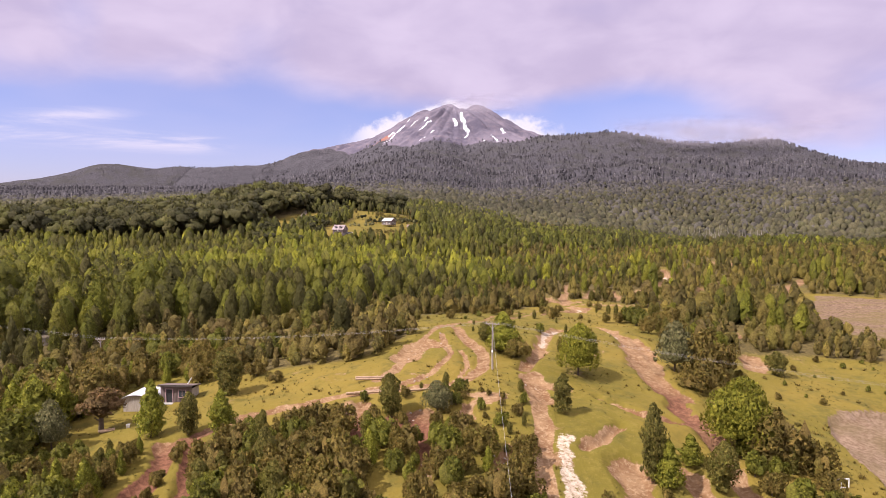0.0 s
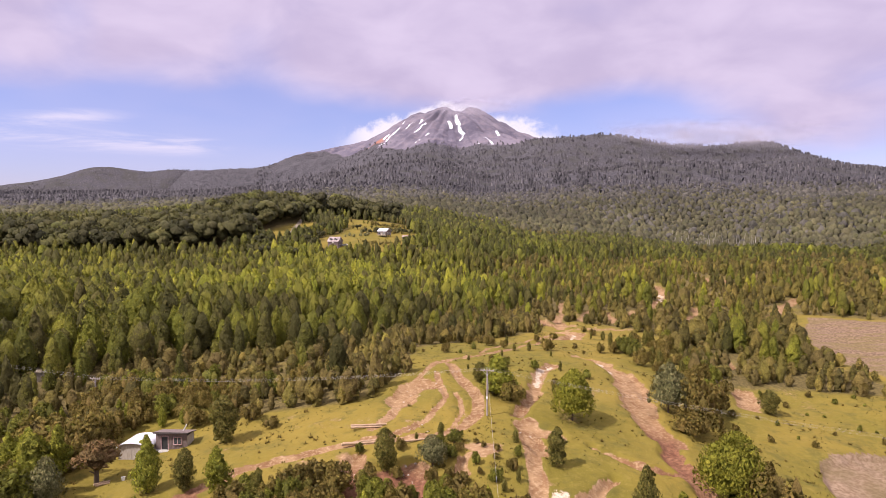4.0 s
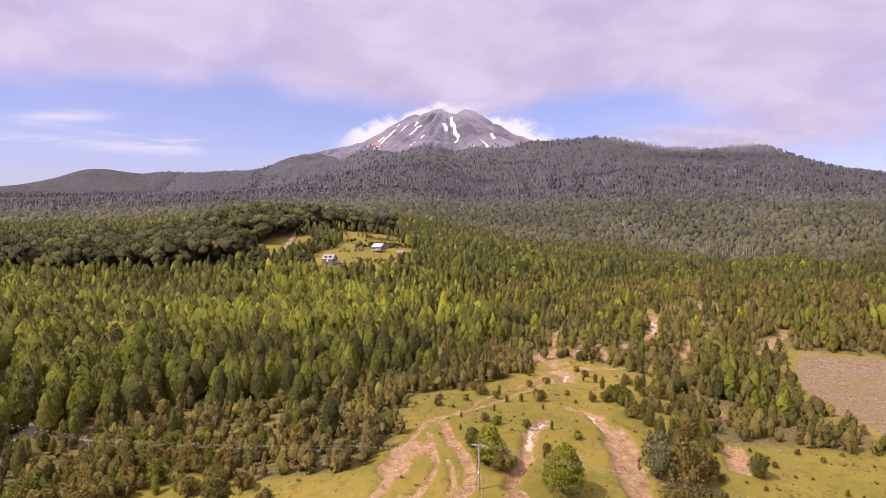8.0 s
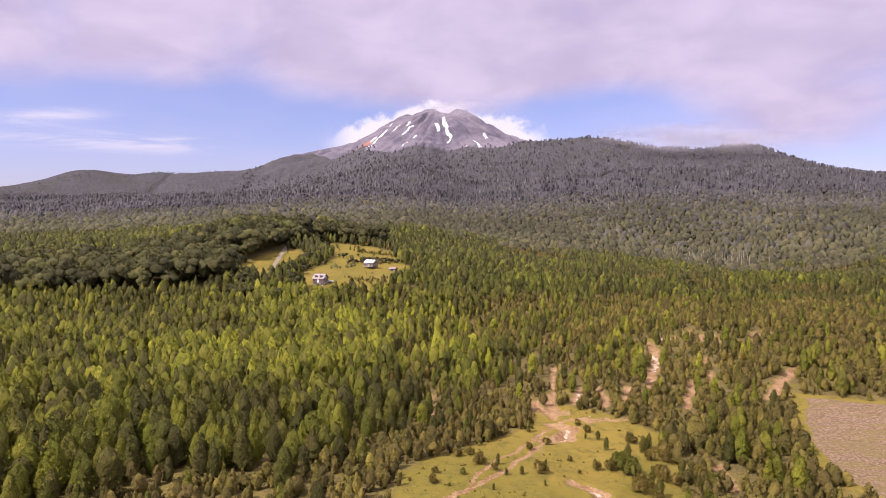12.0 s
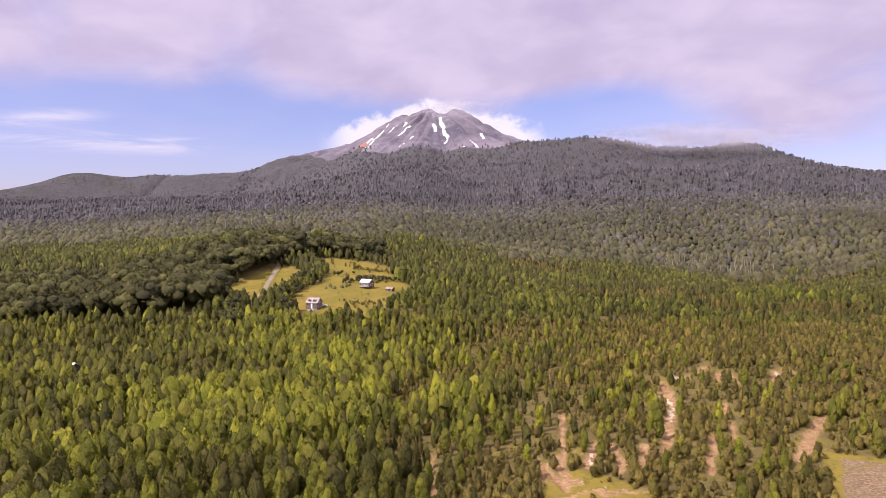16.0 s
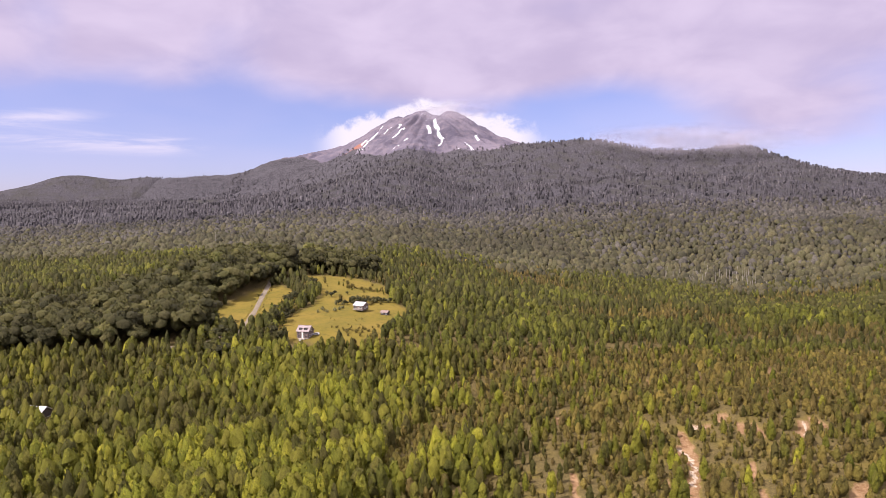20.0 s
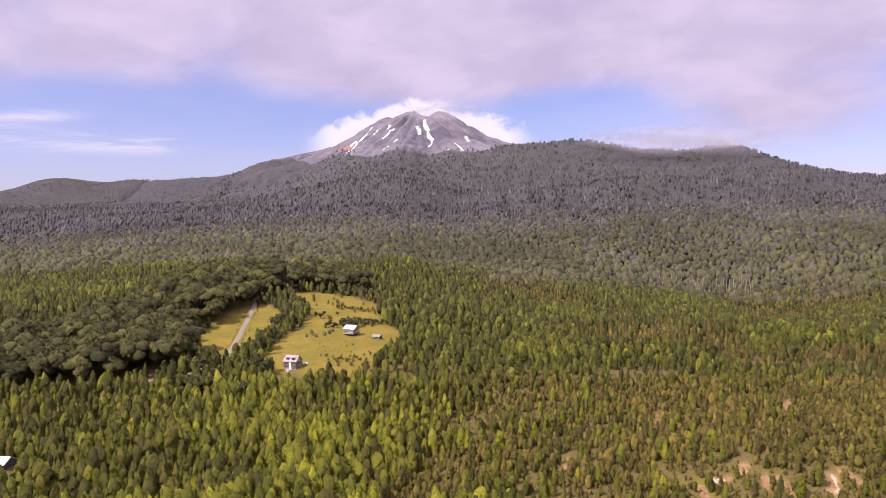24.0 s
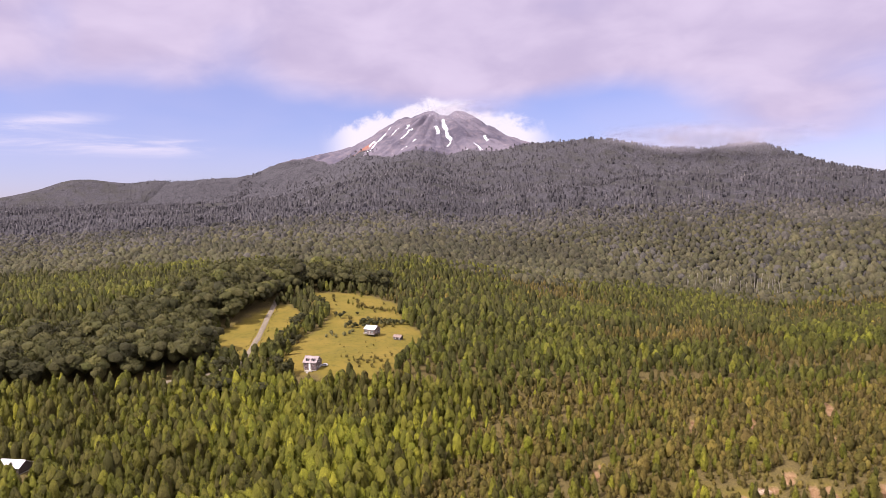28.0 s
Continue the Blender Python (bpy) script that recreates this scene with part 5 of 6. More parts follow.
def make_stilt_house():
    x, y = -43.5, 518.5
    z = floor_at(x, y) - 0.2
    house = thing("stilt_house", (x, y, z), -32, "brown timber house on stilts with a white tin roof", "house")
    w, d, low, eave, ridge = 4.2, 6.4, 1.5, 4.6, 6.9
    for px in (-3.9, -2.0, 0.0, 2.0, 3.9):
        for py in (0.2, d / 2, d - 0.2):
            part("stilt", boxed(px - 0.12, px + 0.12, py - 0.12, py + 0.12, -1.0, low), TIMBER_DARK, house)
    part("floor_frame", boxed(-w, w, 0, d, low - 0.05, low + 0.2), TIMBER_DARK, house)
    part("wall", boxed(-w + 0.06, w - 0.06, 0.06, d - 0.06, low + 0.2, eave), TIMBER, house)
    board_wall(house, "board", -w, w, 0.06, low + 0.2, eave, 0.5, TIMBER)
    board_wall(house, "board", 0.06, d, w - 0.06, low + 0.2, eave, 0.5, TIMBER, axis="y")
    gable_end(house, w - 0.06, 0, d, eave, ridge, TIMBER)
    gable_end(house, -w + 0.06, 0, d, eave, ridge, TIMBER)
    gable_roof(house, w, 0, d, eave, ridge, TIN)
    window(house, -2.6, -0.02, low + 1.0, 1.5, 1.5)
    window(house, 2.2, -0.02, low + 1.0, 1.5, 1.3)
    window(house, w + 0.02, 2.0, low + 1.0, 1.2, 1.2, "right")
    window(house, w + 0.02, 4.6, low + 1.0, 1.2, 1.2, "right")
    part("door", boxed(-0.5, 0.45, -0.04, 0.02, low + 0.2, low + 2.2), TIMBER_PALE, house)
    part("balcony", boxed(-w, w, -1.2, -0.02, low, low + 0.14), TIMBER_PALE, house)
    for k in range(11):
        px = -w + 0.1 + k * (2 * w - 0.2) / 10
        part("baluster", boxed(px - 0.04, px + 0.04, -1.18, -1.1, low + 0.14, low + 1.0), TIMBER_PALE, house)
    part("rail", boxed(-w, w, -1.2, -1.08, low + 1.0, low + 1.08), TIMBER_PALE, house)


def make_cabin(name, x, y, turn, w, d, eave, ridge, wall, roof, label, front_door=True):
    z = floor_at(x, y) - 0.2
    hut = thing(name, (x, y, z), turn, label, "cabin")
    part("base", boxed(-w, w, 0, d, -1.0, 0.15), CONCRETE, hut)
    part("wall", boxed(-w + 0.06, w - 0.06, 0.06, d - 0.06, 0.15, eave), wall, hut)
    board_wall(hut, "board", -w, w, 0.06, 0.15, eave, 0.5, wall)
    board_wall(hut, "board", 0.06, d, w - 0.06, 0.15, eave, 0.5, wall, axis="y")
    gable_end(hut, w - 0.06, 0, d, eave, ridge, wall)
    gable_end(hut, -w + 0.06, 0, d, eave, ridge, wall)
    gable_roof(hut, w, 0, d, eave, ridge, roof, ribs=10)
    part("door", boxed(-0.45, 0.45, -0.03, 0.02, 0.15, 2.1), TIMBER_DARK, hut)
    if w > 2.5:
        window(hut, -w * 0.6, -0.02, 0.9, 1.1, 0.9)
        window(hut, w * 0.6, -0.02, 0.9, 1.1, 0.9)
    return hut


def make_car():
    x, y = -63.2, 452.0
    car = thing("car", (x, y, floor_at(x, y) + 0.02), -14, "pale estate car parked beside the house", "car")
    side = [(-2.1, 0.35), (-2.12, 0.75), (-1.95, 0.92), (-1.15, 0.98), (-0.55, 1.48), (1.25, 1.5), (1.95, 1.0), (2.1, 0.9), (2.12, 0.38), (1.7, 0.3), (-1.7, 0.3)]
    body = prism(side, -0.85, 0.85)
    bmesh.ops.bevel(body, geom=body.edges[:], offset=0.05, segments=1, affect="EDGES")
    part("body", body, CAR_PAINT, car)
    for y0, y1 in ((-0.875, -0.845), (0.845, 0.875)):
        part("window", prism([(-0.95, 1.0), (-0.5, 1.4), (0.3, 1.42), (0.3, 1.0)], y0, y1), GLASS, car)
        part("window", prism([(0.38, 1.0), (0.38, 1.42), (1.2, 1.42), (1.65, 1.02)], y0, y1), GLASS, car)
    part("windscreen", slab([(-1.16, -0.72, 1.02), (-1.16, 0.72, 1.02), (-0.6, 0.66, 1.47), (-0.6, -0.66, 1.47)], 0.02), GLASS, car)
    for y0 in (-0.7, 0.45):
        part("headlight", boxed(-2.15, -2.1, y0, y0 + 0.25, 0.62, 0.76), TIN, car)
    part("bumper", boxed(-2.2, -2.1, -0.8, 0.8, 0.35, 0.52, 0.02), TIMBER_DARK, car)
    for px in (-1.35, 1.35):
        for py in (-0.8, 0.8):
            wheel = part("tyre", barred((px, py - 0.1, 0.32), (px, py + 0.1, 0.32), 0.32, sides=16), RUBBER_AND_SHADE, car)
            part("rim", barred((px, py - 0.115, 0.32), (px, py + 0.115, 0.32), 0.19, sides=12), RIM, wheel)


def make_pole(x, y, tall, turn, label):
    z = floor_at(x, y)
    pole = thing("utility_pole", (x, y, z - 0.4), turn, label, "utility pole", "utility poles of the line")
    part("shaft", barred((0, 0, 0), (0, 0, tall + 0.4), 0.16, 0.11, sides=10), POLE_WOOD, pole)
    part("crossarm", boxed(-1.05, 1.05, -0.06, 0.06, tall + 0.05, tall + 0.2), POLE_WOOD, pole)
    for s in (-1, 1):
        part("brace", barred((0, -0.09, tall - 0.6), (s * 0.7, -0.09, tall + 0.1), 0.025, sides=6), CABLE, pole)
    for px in (-0.95, -0.4, 0.4, 0.95):
        pin = part("insulator", barred((px, 0, tall + 0.2), (px, 0, tall + 0.42), 0.06, 0.03, sides=8), CERAMIC, pole)
    part("tag", boxed(-0.11, 0.11, -0.2, -0.14, tall * 0.42, tall * 0.42 + 0.35), WHITE, pole, "white plate")
    return Vector((x, y, z + tall + 0.42 - 0.4))


def wire(name, a, b, sag, label, radius=0.005):
    bm = bmesh.new()
    a, b = Vector(a), Vector(b)
    n = 18
    pts = [a.lerp(b, k / n) - Vector((0, 0, sag * 4 * (k / n) * (1 - k / n))) for k in range(n + 1)]
    for p, q in zip(pts, pts[1:]):
        bar(bm, p, q, radius, sides=5)
    me = bpy.data.meshes.new(name)
    bm.to_mesh(me)
    bm.free()
    me.materials.append(CABLE)
    tagged(new(name, me), label, "cable", "cables of the power line")


def make_line():
    heads = [make_pole(-63.5, 126.0, 5.6, -12, "wooden utility pole at the edge of the woods"), make_pole(8.2, 102.6, 7.2, -18, "wooden utility pole on the grassy slope"),
             make_pole(88.0, 84.0, 9.0, -14, "wooden utility pole beside the pasture"), make_pole(-135.0, 150.0, 8.6, -12, "wooden utility pole among the trees")]
    across = [Matrix.Rotation(radians(a), 3, "Z") @ Vector((1, 0, 0)) for a in (60, 68, 70, 66)]
    order = [3, 0, 1, 2]
    for i, j in zip(order, order[1:]):
        for off in (-0.95, -0.4, 0.4, 0.95):
            a = heads[i] + Vector((0.12 * off, 0.9 * off, 0))
            b = heads[j] + Vector((0.12 * off, 0.9 * off, 0))
            wire("cable", a, b, 1.1, "thin grey overhead cable between two poles")
    foot = Vector((6.0, 44.0, floor_at(6, 44) + 7.0))
    wire("service_cable", heads[1] - Vector((0, 0, 0.5)), foot, 0.9, "thin pale service cable running down the slope", 0.012)
    make_end = thing("service_post", (6.0, 44.0, floor_at(6, 44) - 0.4), 0, "short wooden post that carries the service cable", "post")
    part("shaft", barred((0, 0, 0), (0, 0, 7.5), 0.11, 0.08, sides=8), POLE_WOOD, make_end)


def make_log(x, y, long, thick, turn, label, lift=0.0, tilt=0.0):
    z = floor_at(x, y) + thick * 0.9 + lift
    log = thing("log", (x, y, z), turn, label, "log", "felled logs beside the track")
    bm = bmesh.new()
    rng = random.Random(int(x * 31 + y * 17))
    rings = []
    for k in range(10):
        r, jy, jz = thick * (1 - 0.28 * k / 9), rng.uniform(-0.03, 0.03), rng.uniform(-0.03, 0.03)
        rings.append([bm.verts.new((-long / 2 + long * k / 9, jy + r * math.cos(a * 0.698), jz + r * math.sin(a * 0.698))) for a in range(9)])
    for low, high in zip(rings, rings[1:]):
        for a in range(9):
            bm.faces.new((low[a], low[(a + 1) % 9], high[(a + 1) % 9], high[a]))
    part("bark", bm, LOG_BARK, log)
    part("cut_end", barred((-long / 2 - 0.05, 0, 0), (-long / 2 - 0.015, 0, 0), thick * 0.92, sides=9), LOG_END, log)
    part("cut_end", barred((long / 2 + 0.015, 0, 0), (long / 2 + 0.05, 0, 0), thick * 0.68, sides=9), LOG_END, log)
    part("stub", barred((long * 0.1, 0, thick * 0.5), (long * 0.13, thick * 0.8, thick * 1.6), thick * 0.2, thick * 0.12, 6), LOG_BARK, log)


def make_yard_things():
    make_log(-9.6, 100.2, 5.2, 0.19, 8, "long weathered log lying beside the dirt track")
    make_log(-9.9, 99.6, 4.4, 0.17, 6, "shorter log lying against its neighbour")
    make_log(-9.8, 95.6, 6.4, 0.20, 22, "long pale log at the fork of the track")
    make_log(-8.8, 94.6, 5.6, 0.18, 10, "thin log lying along the track")
    make_log(-2.2, 94.3, 4.0, 0.17, 18, "pale log half hidden behind a bush")
    make_log(-11.2, 95.4, 3.0, 0.16, -6, "short dark log beside the track")
    make_log(-45.4, 92.6, 2.0, 0.17, 40, "dark log lying on the grass by the hut")
    make_log(-45.0, 92.0, 1.7, 0.15, 35, "short dark log on the grass by the hut")
    frame_at = (47.3, 79.3)
    rack = thing("wooden_frame", (*frame_at, floor_at(*frame_at) + 0.45), 8, "white wooden frame standing on the grass", "frame")
    for a in ((-1.0, 1.0, -0.05, 0.05, -0.5, -0.4), (-1.0, 1.0, -0.05, 0.05, 0.55, 0.65), (-1.0, -0.9, -0.05, 0.05, -0.5, 0.6), (0.9, 1.0, -0.05, 0.05, -0.5, 0.6), (-0.05, 0.05, -0.05, 0.05, -0.5, 0.6)):
        part("bar", boxed(*a), WHITE, rack)
    for bx, by in ((-41.0, 92.6), (-42.6, 92.9)):
        bucket = thing("bucket", (bx, by, floor_at(bx, by) - 0.02), 0, "white plastic bucket on the grass", "bucket", "buckets on the grass")
        part("body", barred((0, 0, 0), (0, 0, 0.5), 0.2, 0.26, sides=14), WHITE, bucket)
        part("rim", barred((0, 0, 0.47), (0, 0, 0.52), 0.28, 0.28, sides=14), WHITE, bucket)
        # grey disc on the closed top, standing for the shaded hollow
        part("inside", barred((0, 0, 0.515), (0, 0, 0.525), 0.23, 0.23, sides=14), CONCRETE, bucket)
    rng = random.Random(5)
    # fence posts along the edge of the woods behind the hut
    for k in range(16):
        px, py = -64 + k * 2.3 + rng.uniform(-0.3, 0.3), 138 - k * 0.9 + rng.uniform(-0.3, 0.3)
        post = new("fence_post", FENCE)
        post.matrix_world = pose(px, py, floor_at(px, py) - 0.2, rng.uniform(-6, 6), rng.uniform(-6, 6), rng.uniform(0, 90))
        tagged(post, "grey split fence post leaning slightly", "fence post", "fence posts by the woods")
    for k in range(60):
        line, half = rng.choice(SCARS[:6] + TRACKS[:2])
        (ax, ay), (bx, by) = rng.choice(list(zip(line, line[1:])))
        f = rng.random()
        px, py = ax + (bx - ax) * f + rng.gauss(0, half * 0.8), ay + (by - ay) * f + rng.gauss(0, half * 0.8)
        stone = new("stone", rng.choice(STONES))
        s = rng.uniform(0.12, 0.42)
        stone.matrix_world = pose(px, py, floor_at(px, py) - s * 0.1, 0, 0, rng.uniform(0, 360)) @ Matrix.Diagonal((s, s, s, 1))
        tagged(stone, "pale stone washed out of the slope", "stone", "stones on the bare slope")


def stone_mesh(seed):
    bm = bmesh.new()
    bmesh.ops.create_icosphere(bm, subdivisions=2, radius=0.5)
    for v in bm.verts:
        v.co = v.co * (1 + 0.35 * noise.noise(v.co * 2.3 + Vector((seed * 7.1, 0, 0)))) * 1.0
        v.co.z *= 0.7
    me = bpy.data.meshes.new("stone")
    bm.to_mesh(me)
    bm.free()
    me.materials.append(STONE)
    return me


def post_mesh():
    bm = bar(bmesh.new(), (0, 0, 0), (0, 0, 1.3), 0.055, 0.045, 6)
    me = bpy.data.meshes.new("fence_post")
    bm.to_mesh(me)
    bm.free()
    me.materials.append(POLE_WOOD)
    return me


FENCE = post_mesh()
STONES = [stone_mesh(k) for k in range(4)]
make_hut()
make_arched_shed()
make_dormer_house()
make_stilt_house()
make_cabin("field_shed", -25.0, 510.5, -25, 2.6, 3.6, 1.9, 3.3, TIMBER_DARK, TIN_BROWN, "small dark timber shed with a tin roof on the pasture")
make_cabin("road_cabin", -172.0, 345.0, -12, 5.2, 6.5, 2.6, 4.8, TIMBER_DARK, TIN, "low dark cabin with a bright white tin roof")
make_cabin("hill_cabin", -71.0, 762.0, 10, 3.2, 4.5, 2.4, 4.0, TIMBER_DARK, TIN_BROWN, "brown cabin in a gap above the pasture")
make_car()
make_line()
make_yard_things()


# ---- single trees round the clearing ----
def crown_mesh(shape, seed, count, size, material, mean=0.5, spread=0.3, knobs=34):
    """A crown close up: the leafy bodies, small knobs of leaves on them, and loose sprays."""
    rng = np.random.RandomState(seed)
    v, q = crown_arrays(shape, seed, count, size)
    mass, f, ways = body_arrays(shape, seed, 1)
    mass = (mass - (0, 0, 0.45)) * (0.74, 0.74, 0.86) + (0, 0, 0.45)
    spots, _ = crown_arrays(shape, seed + 1, knobs, 0.001)
    v0, f0 = ico(1)
    lumps = [p * (0.95, 0.95, 0.97) + v0 * (0.028 + 0.022 * rng.random()) * (1 + 0.3 * rng.uniform(-1, 1, (12, 1))) for p in spots[::3]]
    verts = np.concatenate([v, mass, *lumps])
    faces = [q, f + len(v)] + [f0 + len(v) + len(mass) + 12 * k for k in range(len(lumps))]
    own = np.concatenate([rng.normal(0, 0.8, (count, 3)).repeat(3, 0), ways, np.tile(v0, (len(lumps), 1))])
    # leafy bodies toned darker than the sprays, painting the shade within
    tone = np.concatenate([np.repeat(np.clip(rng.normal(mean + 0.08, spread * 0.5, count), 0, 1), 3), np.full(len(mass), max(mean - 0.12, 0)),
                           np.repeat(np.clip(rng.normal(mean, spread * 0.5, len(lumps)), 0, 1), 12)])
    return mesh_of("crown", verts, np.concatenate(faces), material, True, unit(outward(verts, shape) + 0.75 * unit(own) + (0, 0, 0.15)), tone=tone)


def trunk_mesh(top=0.55, width=0.022, limbs=5, seed=0):
    rng = random.Random(seed)
    bm = bar(bmesh.new(), (0, 0, -0.05), (0.01, 0, top), width, width * 0.5, 8)
    for k in range(limbs):
        a, h = k * 2.4 + rng.random(), top * (0.35 + 0.12 * k)
        bar(bm, (0, 0, h), (0.16 * math.cos(a), 0.16 * math.sin(a), h + 0.14), width * 0.45, width * 0.15, 5)
    me = bpy.data.meshes.new("trunk")
    bm.to_mesh(me)
    bm.free()
    me.materials.append(BARK)
    return me


KINDS = {}


def tree_kind(key, name, shape, material, label, mean=0.5, count=2100, size=0.029, trunk=(0.55, 0.022), variants=3, knobs=20):
    KINDS[key] = (name, [crown_mesh(shape, 200 + 13 * len(KINDS) + k, count, size, material, mean, knobs=knobs) for k in range(variants)], trunk_mesh(*trunk, seed=len(KINDS)), label, random.Random(len(KINDS)))


tree_kind("light", "young_tree", "spire", NEAR_LIGHT, "slender light-green young tree with a dense crown", 0.78)
tree_kind("dark", "dark_sapling", "column", NEAR_DARK, "slim dark-green sapling with a pointed crown", 0.5)
tree_kind("olive", "shrub", "bush", NEAR_BROWN, "olive-brown shrub with upright leafy stems", 0.45, 1500, 0.040, knobs=16)
tree_kind("green", "green_shrub", "bush", NEAR_LIGHT, "leafy green shrub with several stems", 0.4, 1500, 0.040, knobs=16)
tree_kind("dome", "conifer", "dome", NEAR_CONIFER, "broad yellow-green conifer with a dense domed crown", 0.7, 4600, 0.026, knobs=60)
tree_kind("grey", "grey_bush", "dome", LEAF_GREY, "rounded grey-green bush on the bare slope", 0.45, 1800, 0.030)
tree_kind("round", "broadleaf_tree", "round", NEAR_DARK, "dark broadleaf tree with a rounded crown", 0.55, 1600, 0.030, (0.6, 0.035))
tree_kind("russet", "autumn_tree", "round", LEAF_RUSSET, "russet-leaved old tree with a thick trunk by the hut", 0.5, 1800, 0.028, (0.6, 0.05))
tree_kind("far_round", "orchard_tree", "round", LEAF_DARK, "dark leafy tree with a rounded crown on the pasture", 0.4, 120, 0.06, (0.6, 0.03), knobs=14)
tree_kind("far_green", "orchard_bush", "bush", LEAF_GREY, "grey-green fruit tree on the pasture", 0.5, 90, 0.07, knobs=10)
tree_kind("far_olive", "pasture_bush", "bush", LEAF_BROWN, "olive bush on the pasture", 0.4, 70, 0.08, knobs=6)
tree_kind("far_light", "pasture_tree", "spire", LEAF_LIGHT, "light-green young tree beside the pasture", 0.5, 100, 0.06, knobs=8)


def plant(key, x, y, tall, wide, group=""):
    name, crowns, trunk, label, rng = KINDS[key]
    ob = new(name)
    ob.matrix_world = pose(x, y, floor_at(x, y) - 0.05, rng.uniform(-3, 3), rng.uniform(-3, 3), rng.uniform(0, 360)) @ Matrix.Diagonal((wide, wide, tall, 1))
    tagged(ob, label, "tree" if tall > 3 else "shrub", group)
    mesh_part("trunk", trunk, ob)
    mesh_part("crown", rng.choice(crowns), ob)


# kind, x, y, height, and width as a share of what the kind has by nature
for key, x, y, tall, share in (
        ("light", -37, 87.5, 7.6, 1.1), ("dark", -32, 87, 5.6, 1.05), ("light", -27, 85.5, 6.0, 1.3), ("dark", -31.6, 102.5, 7.4, 1.25), ("light", -55, 93, 8.0, 1.5),
        ("light", -52, 88, 8.5, 1.4), ("grey", -49, 86, 6.5, 0.8), ("russet", -46.6, 93.5, 6.0, 1.35), ("olive", -52.5, 98.5, 5.0, 1.3), ("olive", -30, 111, 3.2, 1.6), ("olive", -25.5, 106, 1.9, 2.0)):
    plant(key, x, y, tall, tall * share, "trees round the hut")
for key, x, y, tall, share in (
        ("dark", -6, 88, 5.8, 1.15), ("grey", 0, 88, 4.2, 1.15), ("light", 11, 112, 6.8, 1.9), ("dark", 8, 118, 3.6, 1.6), ("olive", 13, 110, 3.6, 1.7),
        ("dome", 21.5, 104, 8.2, 0.9), ("dark", 16.3, 88.5, 5.2, 1.2), ("dark", 24.2, 75.6, 9.0, 0.75), ("light", 25.2, 74, 5.4, 1.3), ("light", 30, 80, 3.8, 1.6)):
    plant(key, x, y, tall, tall * share, "trees on the spur")
for key, x, y, tall, share in (
        ("grey", 39.5, 113, 8.6, 0.9), ("olive", 43.5, 111, 9.0, 1.0), ("olive", 41, 105, 5.6, 1.6), ("dome", 37.6, 85, 9.4, 1.05), ("olive", 42, 83, 7.4, 1.5),
        ("olive", 45.6, 81, 4.6, 1.4), ("dark", 31.2, 74.6, 5.6, 1.3), ("dark", 60, 119.5, 4.4, 1.7), ("olive", 48, 116, 6.5, 1.3), ("green", 50, 121, 5.0, 1.4)):
    plant(key, x, y, tall, tall * share, "trees along the washed-out gully")


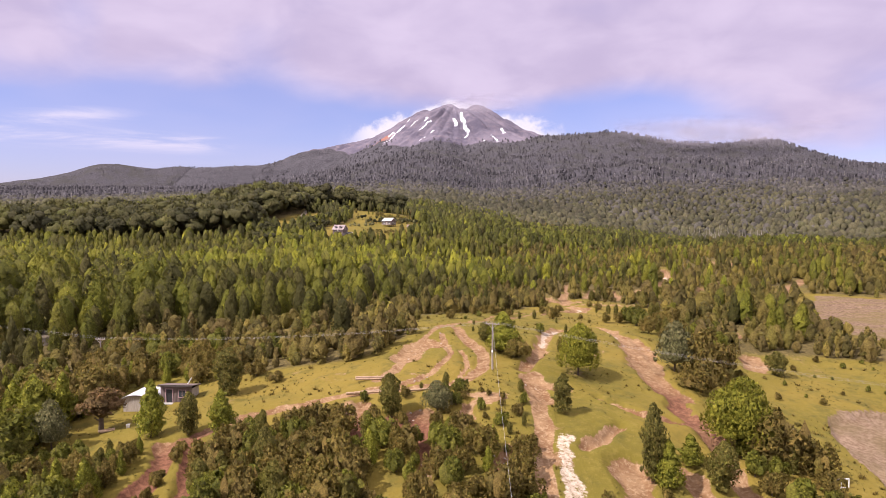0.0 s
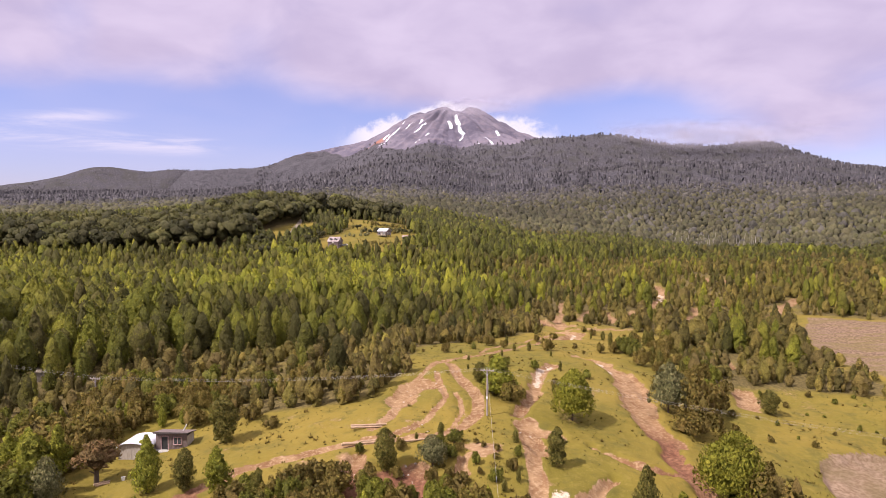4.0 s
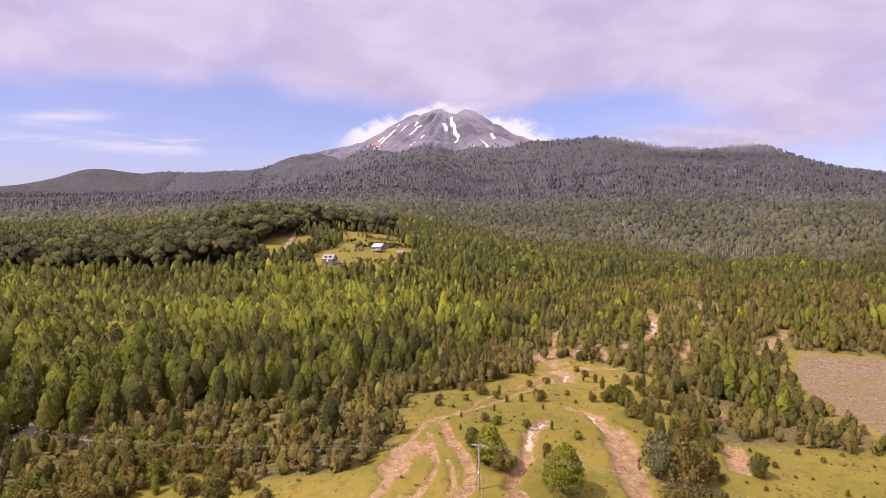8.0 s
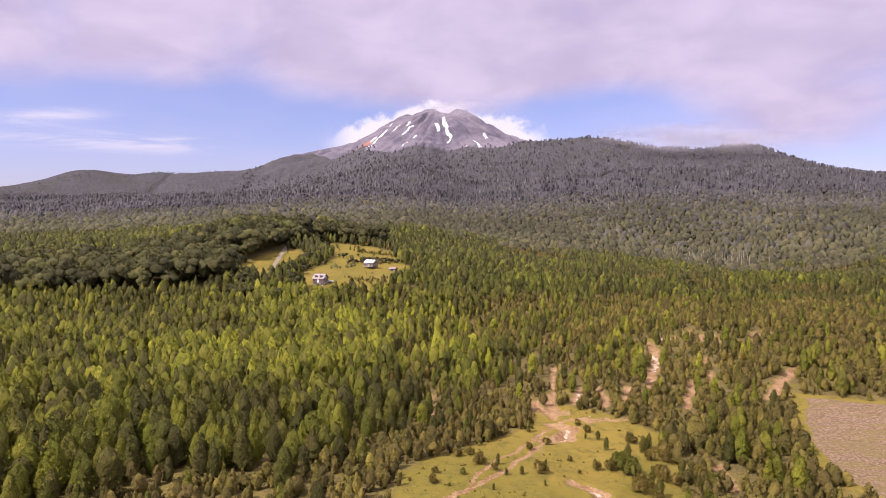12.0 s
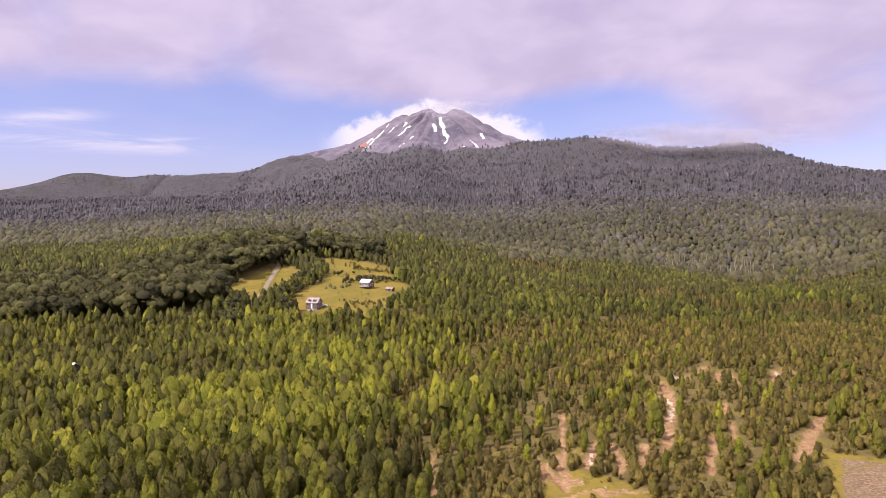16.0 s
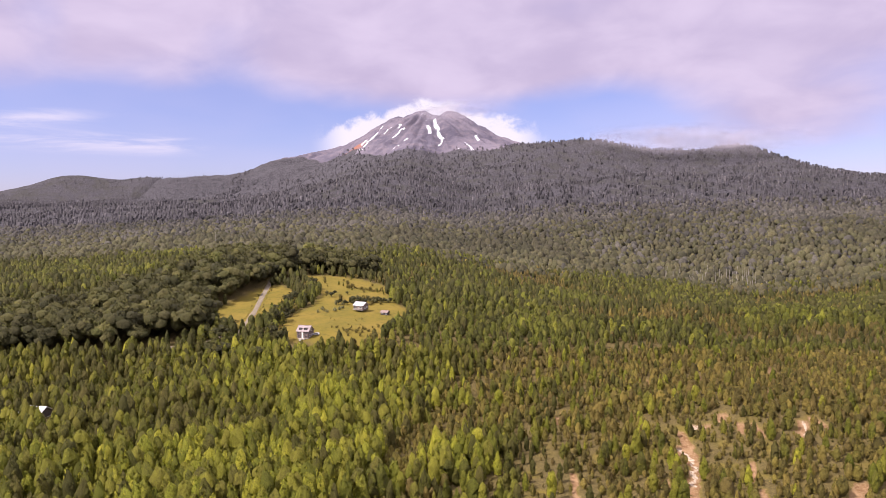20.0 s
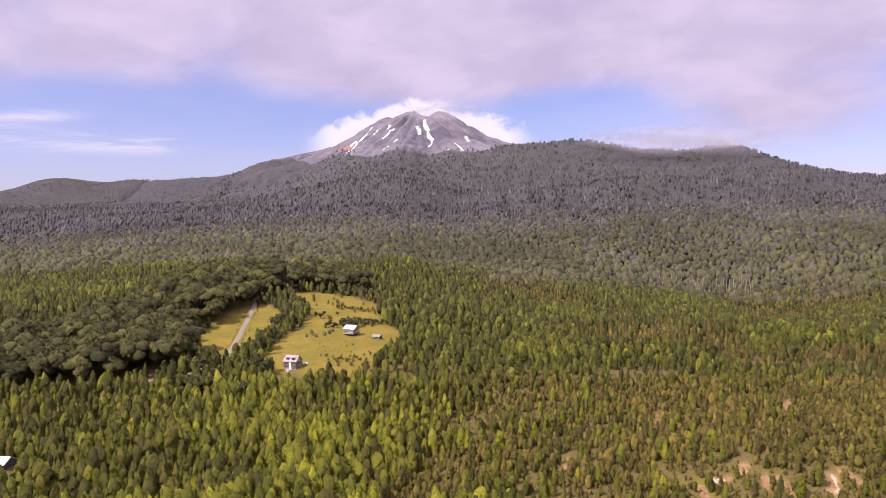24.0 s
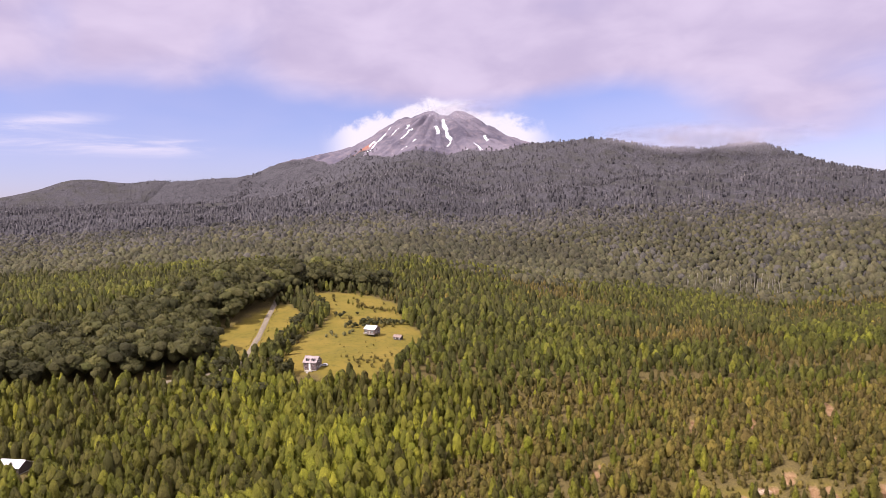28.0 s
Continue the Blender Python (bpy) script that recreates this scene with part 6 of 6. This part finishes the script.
def plant_scrub():
    rng = random.Random(11)
    spots = []

    def room(x, y, gap):
        return all((x - a) ** 2 + (y - b) ** 2 > gap * gap for a, b in spots)

    def sow(n, x0, x1, y0, y1, keys, low, high, gap, group, soil=0.35):
        for _ in range(n * 7):
            if n <= 0:
                break
            x, y = rng.uniform(x0, x1), rng.uniform(y0, y1)
            if room(x, y, gap) and not (x > 45.5 and 68 < y < 86) and not (-51 < x < -34 and 84 < y < 112) and not (-35.5 < x < -24.5 and 60 < y < 86) and bare(np.array([x]), np.array([y]))[0] < soil and not inside(np.array([x]), np.array([y]), GRAVEL)[0]:
                spots.append((x, y))
                tall, key = rng.uniform(low, high), rng.choice(keys)
                slim = 0.8 if key in ("light", "dark") else 1.0
                plant(key, x, y, tall, tall * rng.uniform(1.0, 1.5) * slim, group)
                n -= 1

    sow(26, -66, -51, 58, 96, ["light", "light", "olive", "green"], 5.0, 9.0, 2.2, "thicket beside the hut")
    sow(34, -56, -36, 56, 64, ["light", "light", "light", "green"], 5.5, 8.0, 2.0, "tall thicket below the hut")
    sow(34, -56, -36, 64, 73, ["light", "light", "green", "dark", "olive"], 3.6, 5.4, 1.9, "thicket below the hut")
    sow(34, -54, -36, 73, 83, ["olive", "green", "dark", "olive"], 1.8, 3.4, 1.7, "low thicket below the hut")
    sow(60, -27, -8, 56, 74, ["olive", "olive", "olive", "green", "dark"], 3.5, 6.0, 1.8, "scrub below the track")
    sow(30, -27, -8, 74, 84, ["olive", "olive", "green", "dark"], 2.5, 4.4, 1.7, "bushes below the track")
    sow(44, -9, 10, 56, 80, ["olive", "green", "olive", "light"], 2.2, 4.6, 2.0, "scrub on the bare slope")
    sow(26, -10, 12, 74, 94, ["olive", "green", "olive"], 0.7, 2.0, 1.3, "low bushes on the bare slope", 2.0)
    sow(14, -4, 12, 80, 96, ["olive", "dark", "green"], 1.2, 3.0, 2.2, "bushes below the pole")
    sow(12, 17, 36, 58, 76, ["dark", "olive", "light"], 1.5, 3.4, 2.6, "scrub beside the chalky wash")
    sow(14, 36, 52, 66, 88, ["olive", "dark", "green"], 2.0, 4.5, 2.6, "scrub beside the big conifer")
    sow(30, 44, 62, 128, 176, ["olive", "dark", "green"], 2.4, 5.0, 2.6, "scrub beside the gully")
    sow(60, 8, 66, 150, 220, ["dark", "olive", "olive"], 0.9, 3.4, 2.6, "saplings on the upper meadow")
    sow(26, -6, 30, 112, 150, ["olive", "dark", "green"], 0.8, 2.2, 2.4, "bushes on the spur")
    sow(34, 46, 95, 100, 131, ["olive", "green"], 0.6, 1.5, 2.4, "low bushes on the pasture")
    sow(40, -74, -52, 84, 114, ["olive", "green", "olive", "light"], 3.5, 7.0, 2.3, "scrub between hut and woods", 2.0)
    sow(30, -60, -34, 98, 118, ["olive", "olive", "light"], 2.2, 4.5, 2.6, "bushes behind the hut", 0.9)
    sow(55, -66, -43, 108, 134, ["olive", "olive", "green", "light"], 2.6, 5.2, 2.3, "scrub behind the hut", 2.0)
    sow(26, -43, -24, 121, 135, ["olive", "olive", "green"], 2.0, 4.2, 2.3, "scrub below the woods", 2.0)
    for k in range(9):
        y = 61 + 2.6 * k
        plant("olive", -30.6 + rng.gauss(0, 0.3), y, rng.uniform(1.0, 2.0), rng.uniform(1.6, 2.6), "bushes between the ruts")
        plant("green" if k % 2 else "light", -25.6 + rng.gauss(0, 0.4), y, rng.uniform(1.8, 3.4), rng.uniform(2.0, 3.6), "bushes beside the ruts")
        plant("olive" if k % 2 else "light", -35.8 + rng.gauss(0, 0.4), y, rng.uniform(2.0, 3.6), rng.uniform(2.0, 3.6), "bushes beside the ruts")
    # the pasture with the houses
    sow(34, -99, -86, 462, 596, ["far_round", "far_light", "far_round", "far_olive"], 4.0, 11.0, 3.4, "trees between lane and pasture")
    sow(26, -128, -79, 416, 446, ["far_round", "far_round", "far_light"], 7.0, 12.5, 4.4, "mixed trees below the house")
    sow(9, -74, -40, 555, 590, ["far_round", "far_green", "far_olive"], 2.4, 5.0, 5.0, "fruit trees above the house")
    sow(7, -74, -56, 514, 535, ["far_green", "far_green"], 2.2, 4.0, 5.0, "fruit trees beside the stilt house")
    sow(14, -52, -26, 535, 552, ["far_round", "far_olive"], 3.0, 5.5, 3.5, "trees behind the stilt house")
    sow(14, -48, -26, 448, 470, ["far_olive", "far_olive"], 1.2, 3.5, 3.0, "bushes below the stilt house")
    sow(16, -62, -20, 470, 512, ["far_olive"], 0.6, 1.4, 4.0, "low bushes on the pasture")
    sow(14, -88, -34, 600, 650, ["far_light", "far_olive", "far_olive"], 1.6, 5.0, 5.0, "trees on the upper pasture")
    for k in range(26):
        x = -62 + 1.6 * k
        plant("far_round" if k % 3 else "far_green", x, 548 + 0.25 * (x + 40) + rng.gauss(0, 2.2), rng.uniform(2.6, 5.5), rng.uniform(3.5, 6.5), "hedge behind the stilt house")
        plant("far_light" if k % 4 == 0 else "far_olive", -60 + 1.3 * k, 596 - 0.5 * k + rng.gauss(0, 3.0), rng.uniform(1.6, 5.0), rng.uniform(2.0, 4.0), "row of small trees on the upper pasture")
    for k in range(14):
        plant("far_olive", -55 + 1.7 * k + rng.gauss(0, 0.8), 462 - 0.3 * k + rng.gauss(0, 3.5), rng.uniform(0.8, 2.6), rng.uniform(1.2, 3.0), "bushes on the bank below the stilt house")
    for k in range(46):
        f = k / 45
        for s in (-3.6, 3.6):
            x, y = -127 + 12 * f + s + rng.gauss(0, 0.5), 620 - 123 * f + rng.gauss(0, 0.8)
            if rng.random() < 0.5:
                plant("far_olive", x, y, rng.uniform(0.6, 1.4), rng.uniform(0.9, 1.8), "low bushes along the lane")


plant_scrub()


# ---- dead trunks in the valley and on the slopes ----
def make_snags():
    rng = np.random.RandomState(21)
    n1, n2 = 60, 130
    x = np.concatenate([rng.uniform(330, 470, n1), rng.uniform(-700, 1500, n2)])
    y = np.concatenate([rng.uniform(890, 960, n1), rng.uniform(950, 2300, n2)])
    tall = np.concatenate([rng.uniform(9, 20, n1), rng.uniform(12, 24, n2)])
    keep = np.abs(x) < 0.72 * y
    v, q = trunk_arrays(1.0, 0.014)
    z = carved(x, y)
    lean = rng.normal(0, 0.07, (len(x), 2))
    px = v[None, :, 0] * 20 + x[:, None] + v[None, :, 2] * tall[:, None] * lean[:, :1]
    py = v[None, :, 1] * 20 + y[:, None] + v[None, :, 2] * tall[:, None] * lean[:, 1:]
    pz = v[None, :, 2] * tall[:, None] + z[:, None]
    verts = np.stack([px, py, pz], -1)[keep]
    quads = (q[None] + (np.arange(len(verts)) * len(v))[:, None, None]).reshape(-1, 4)
    me = mesh_of("dead_trunks", verts.reshape(-1, 3), quads, BLEACHED)
    tagged(new("dead_trunks", me), "pale dead trunks standing in the forest", "dead trees", kind="stuff")


make_snags()
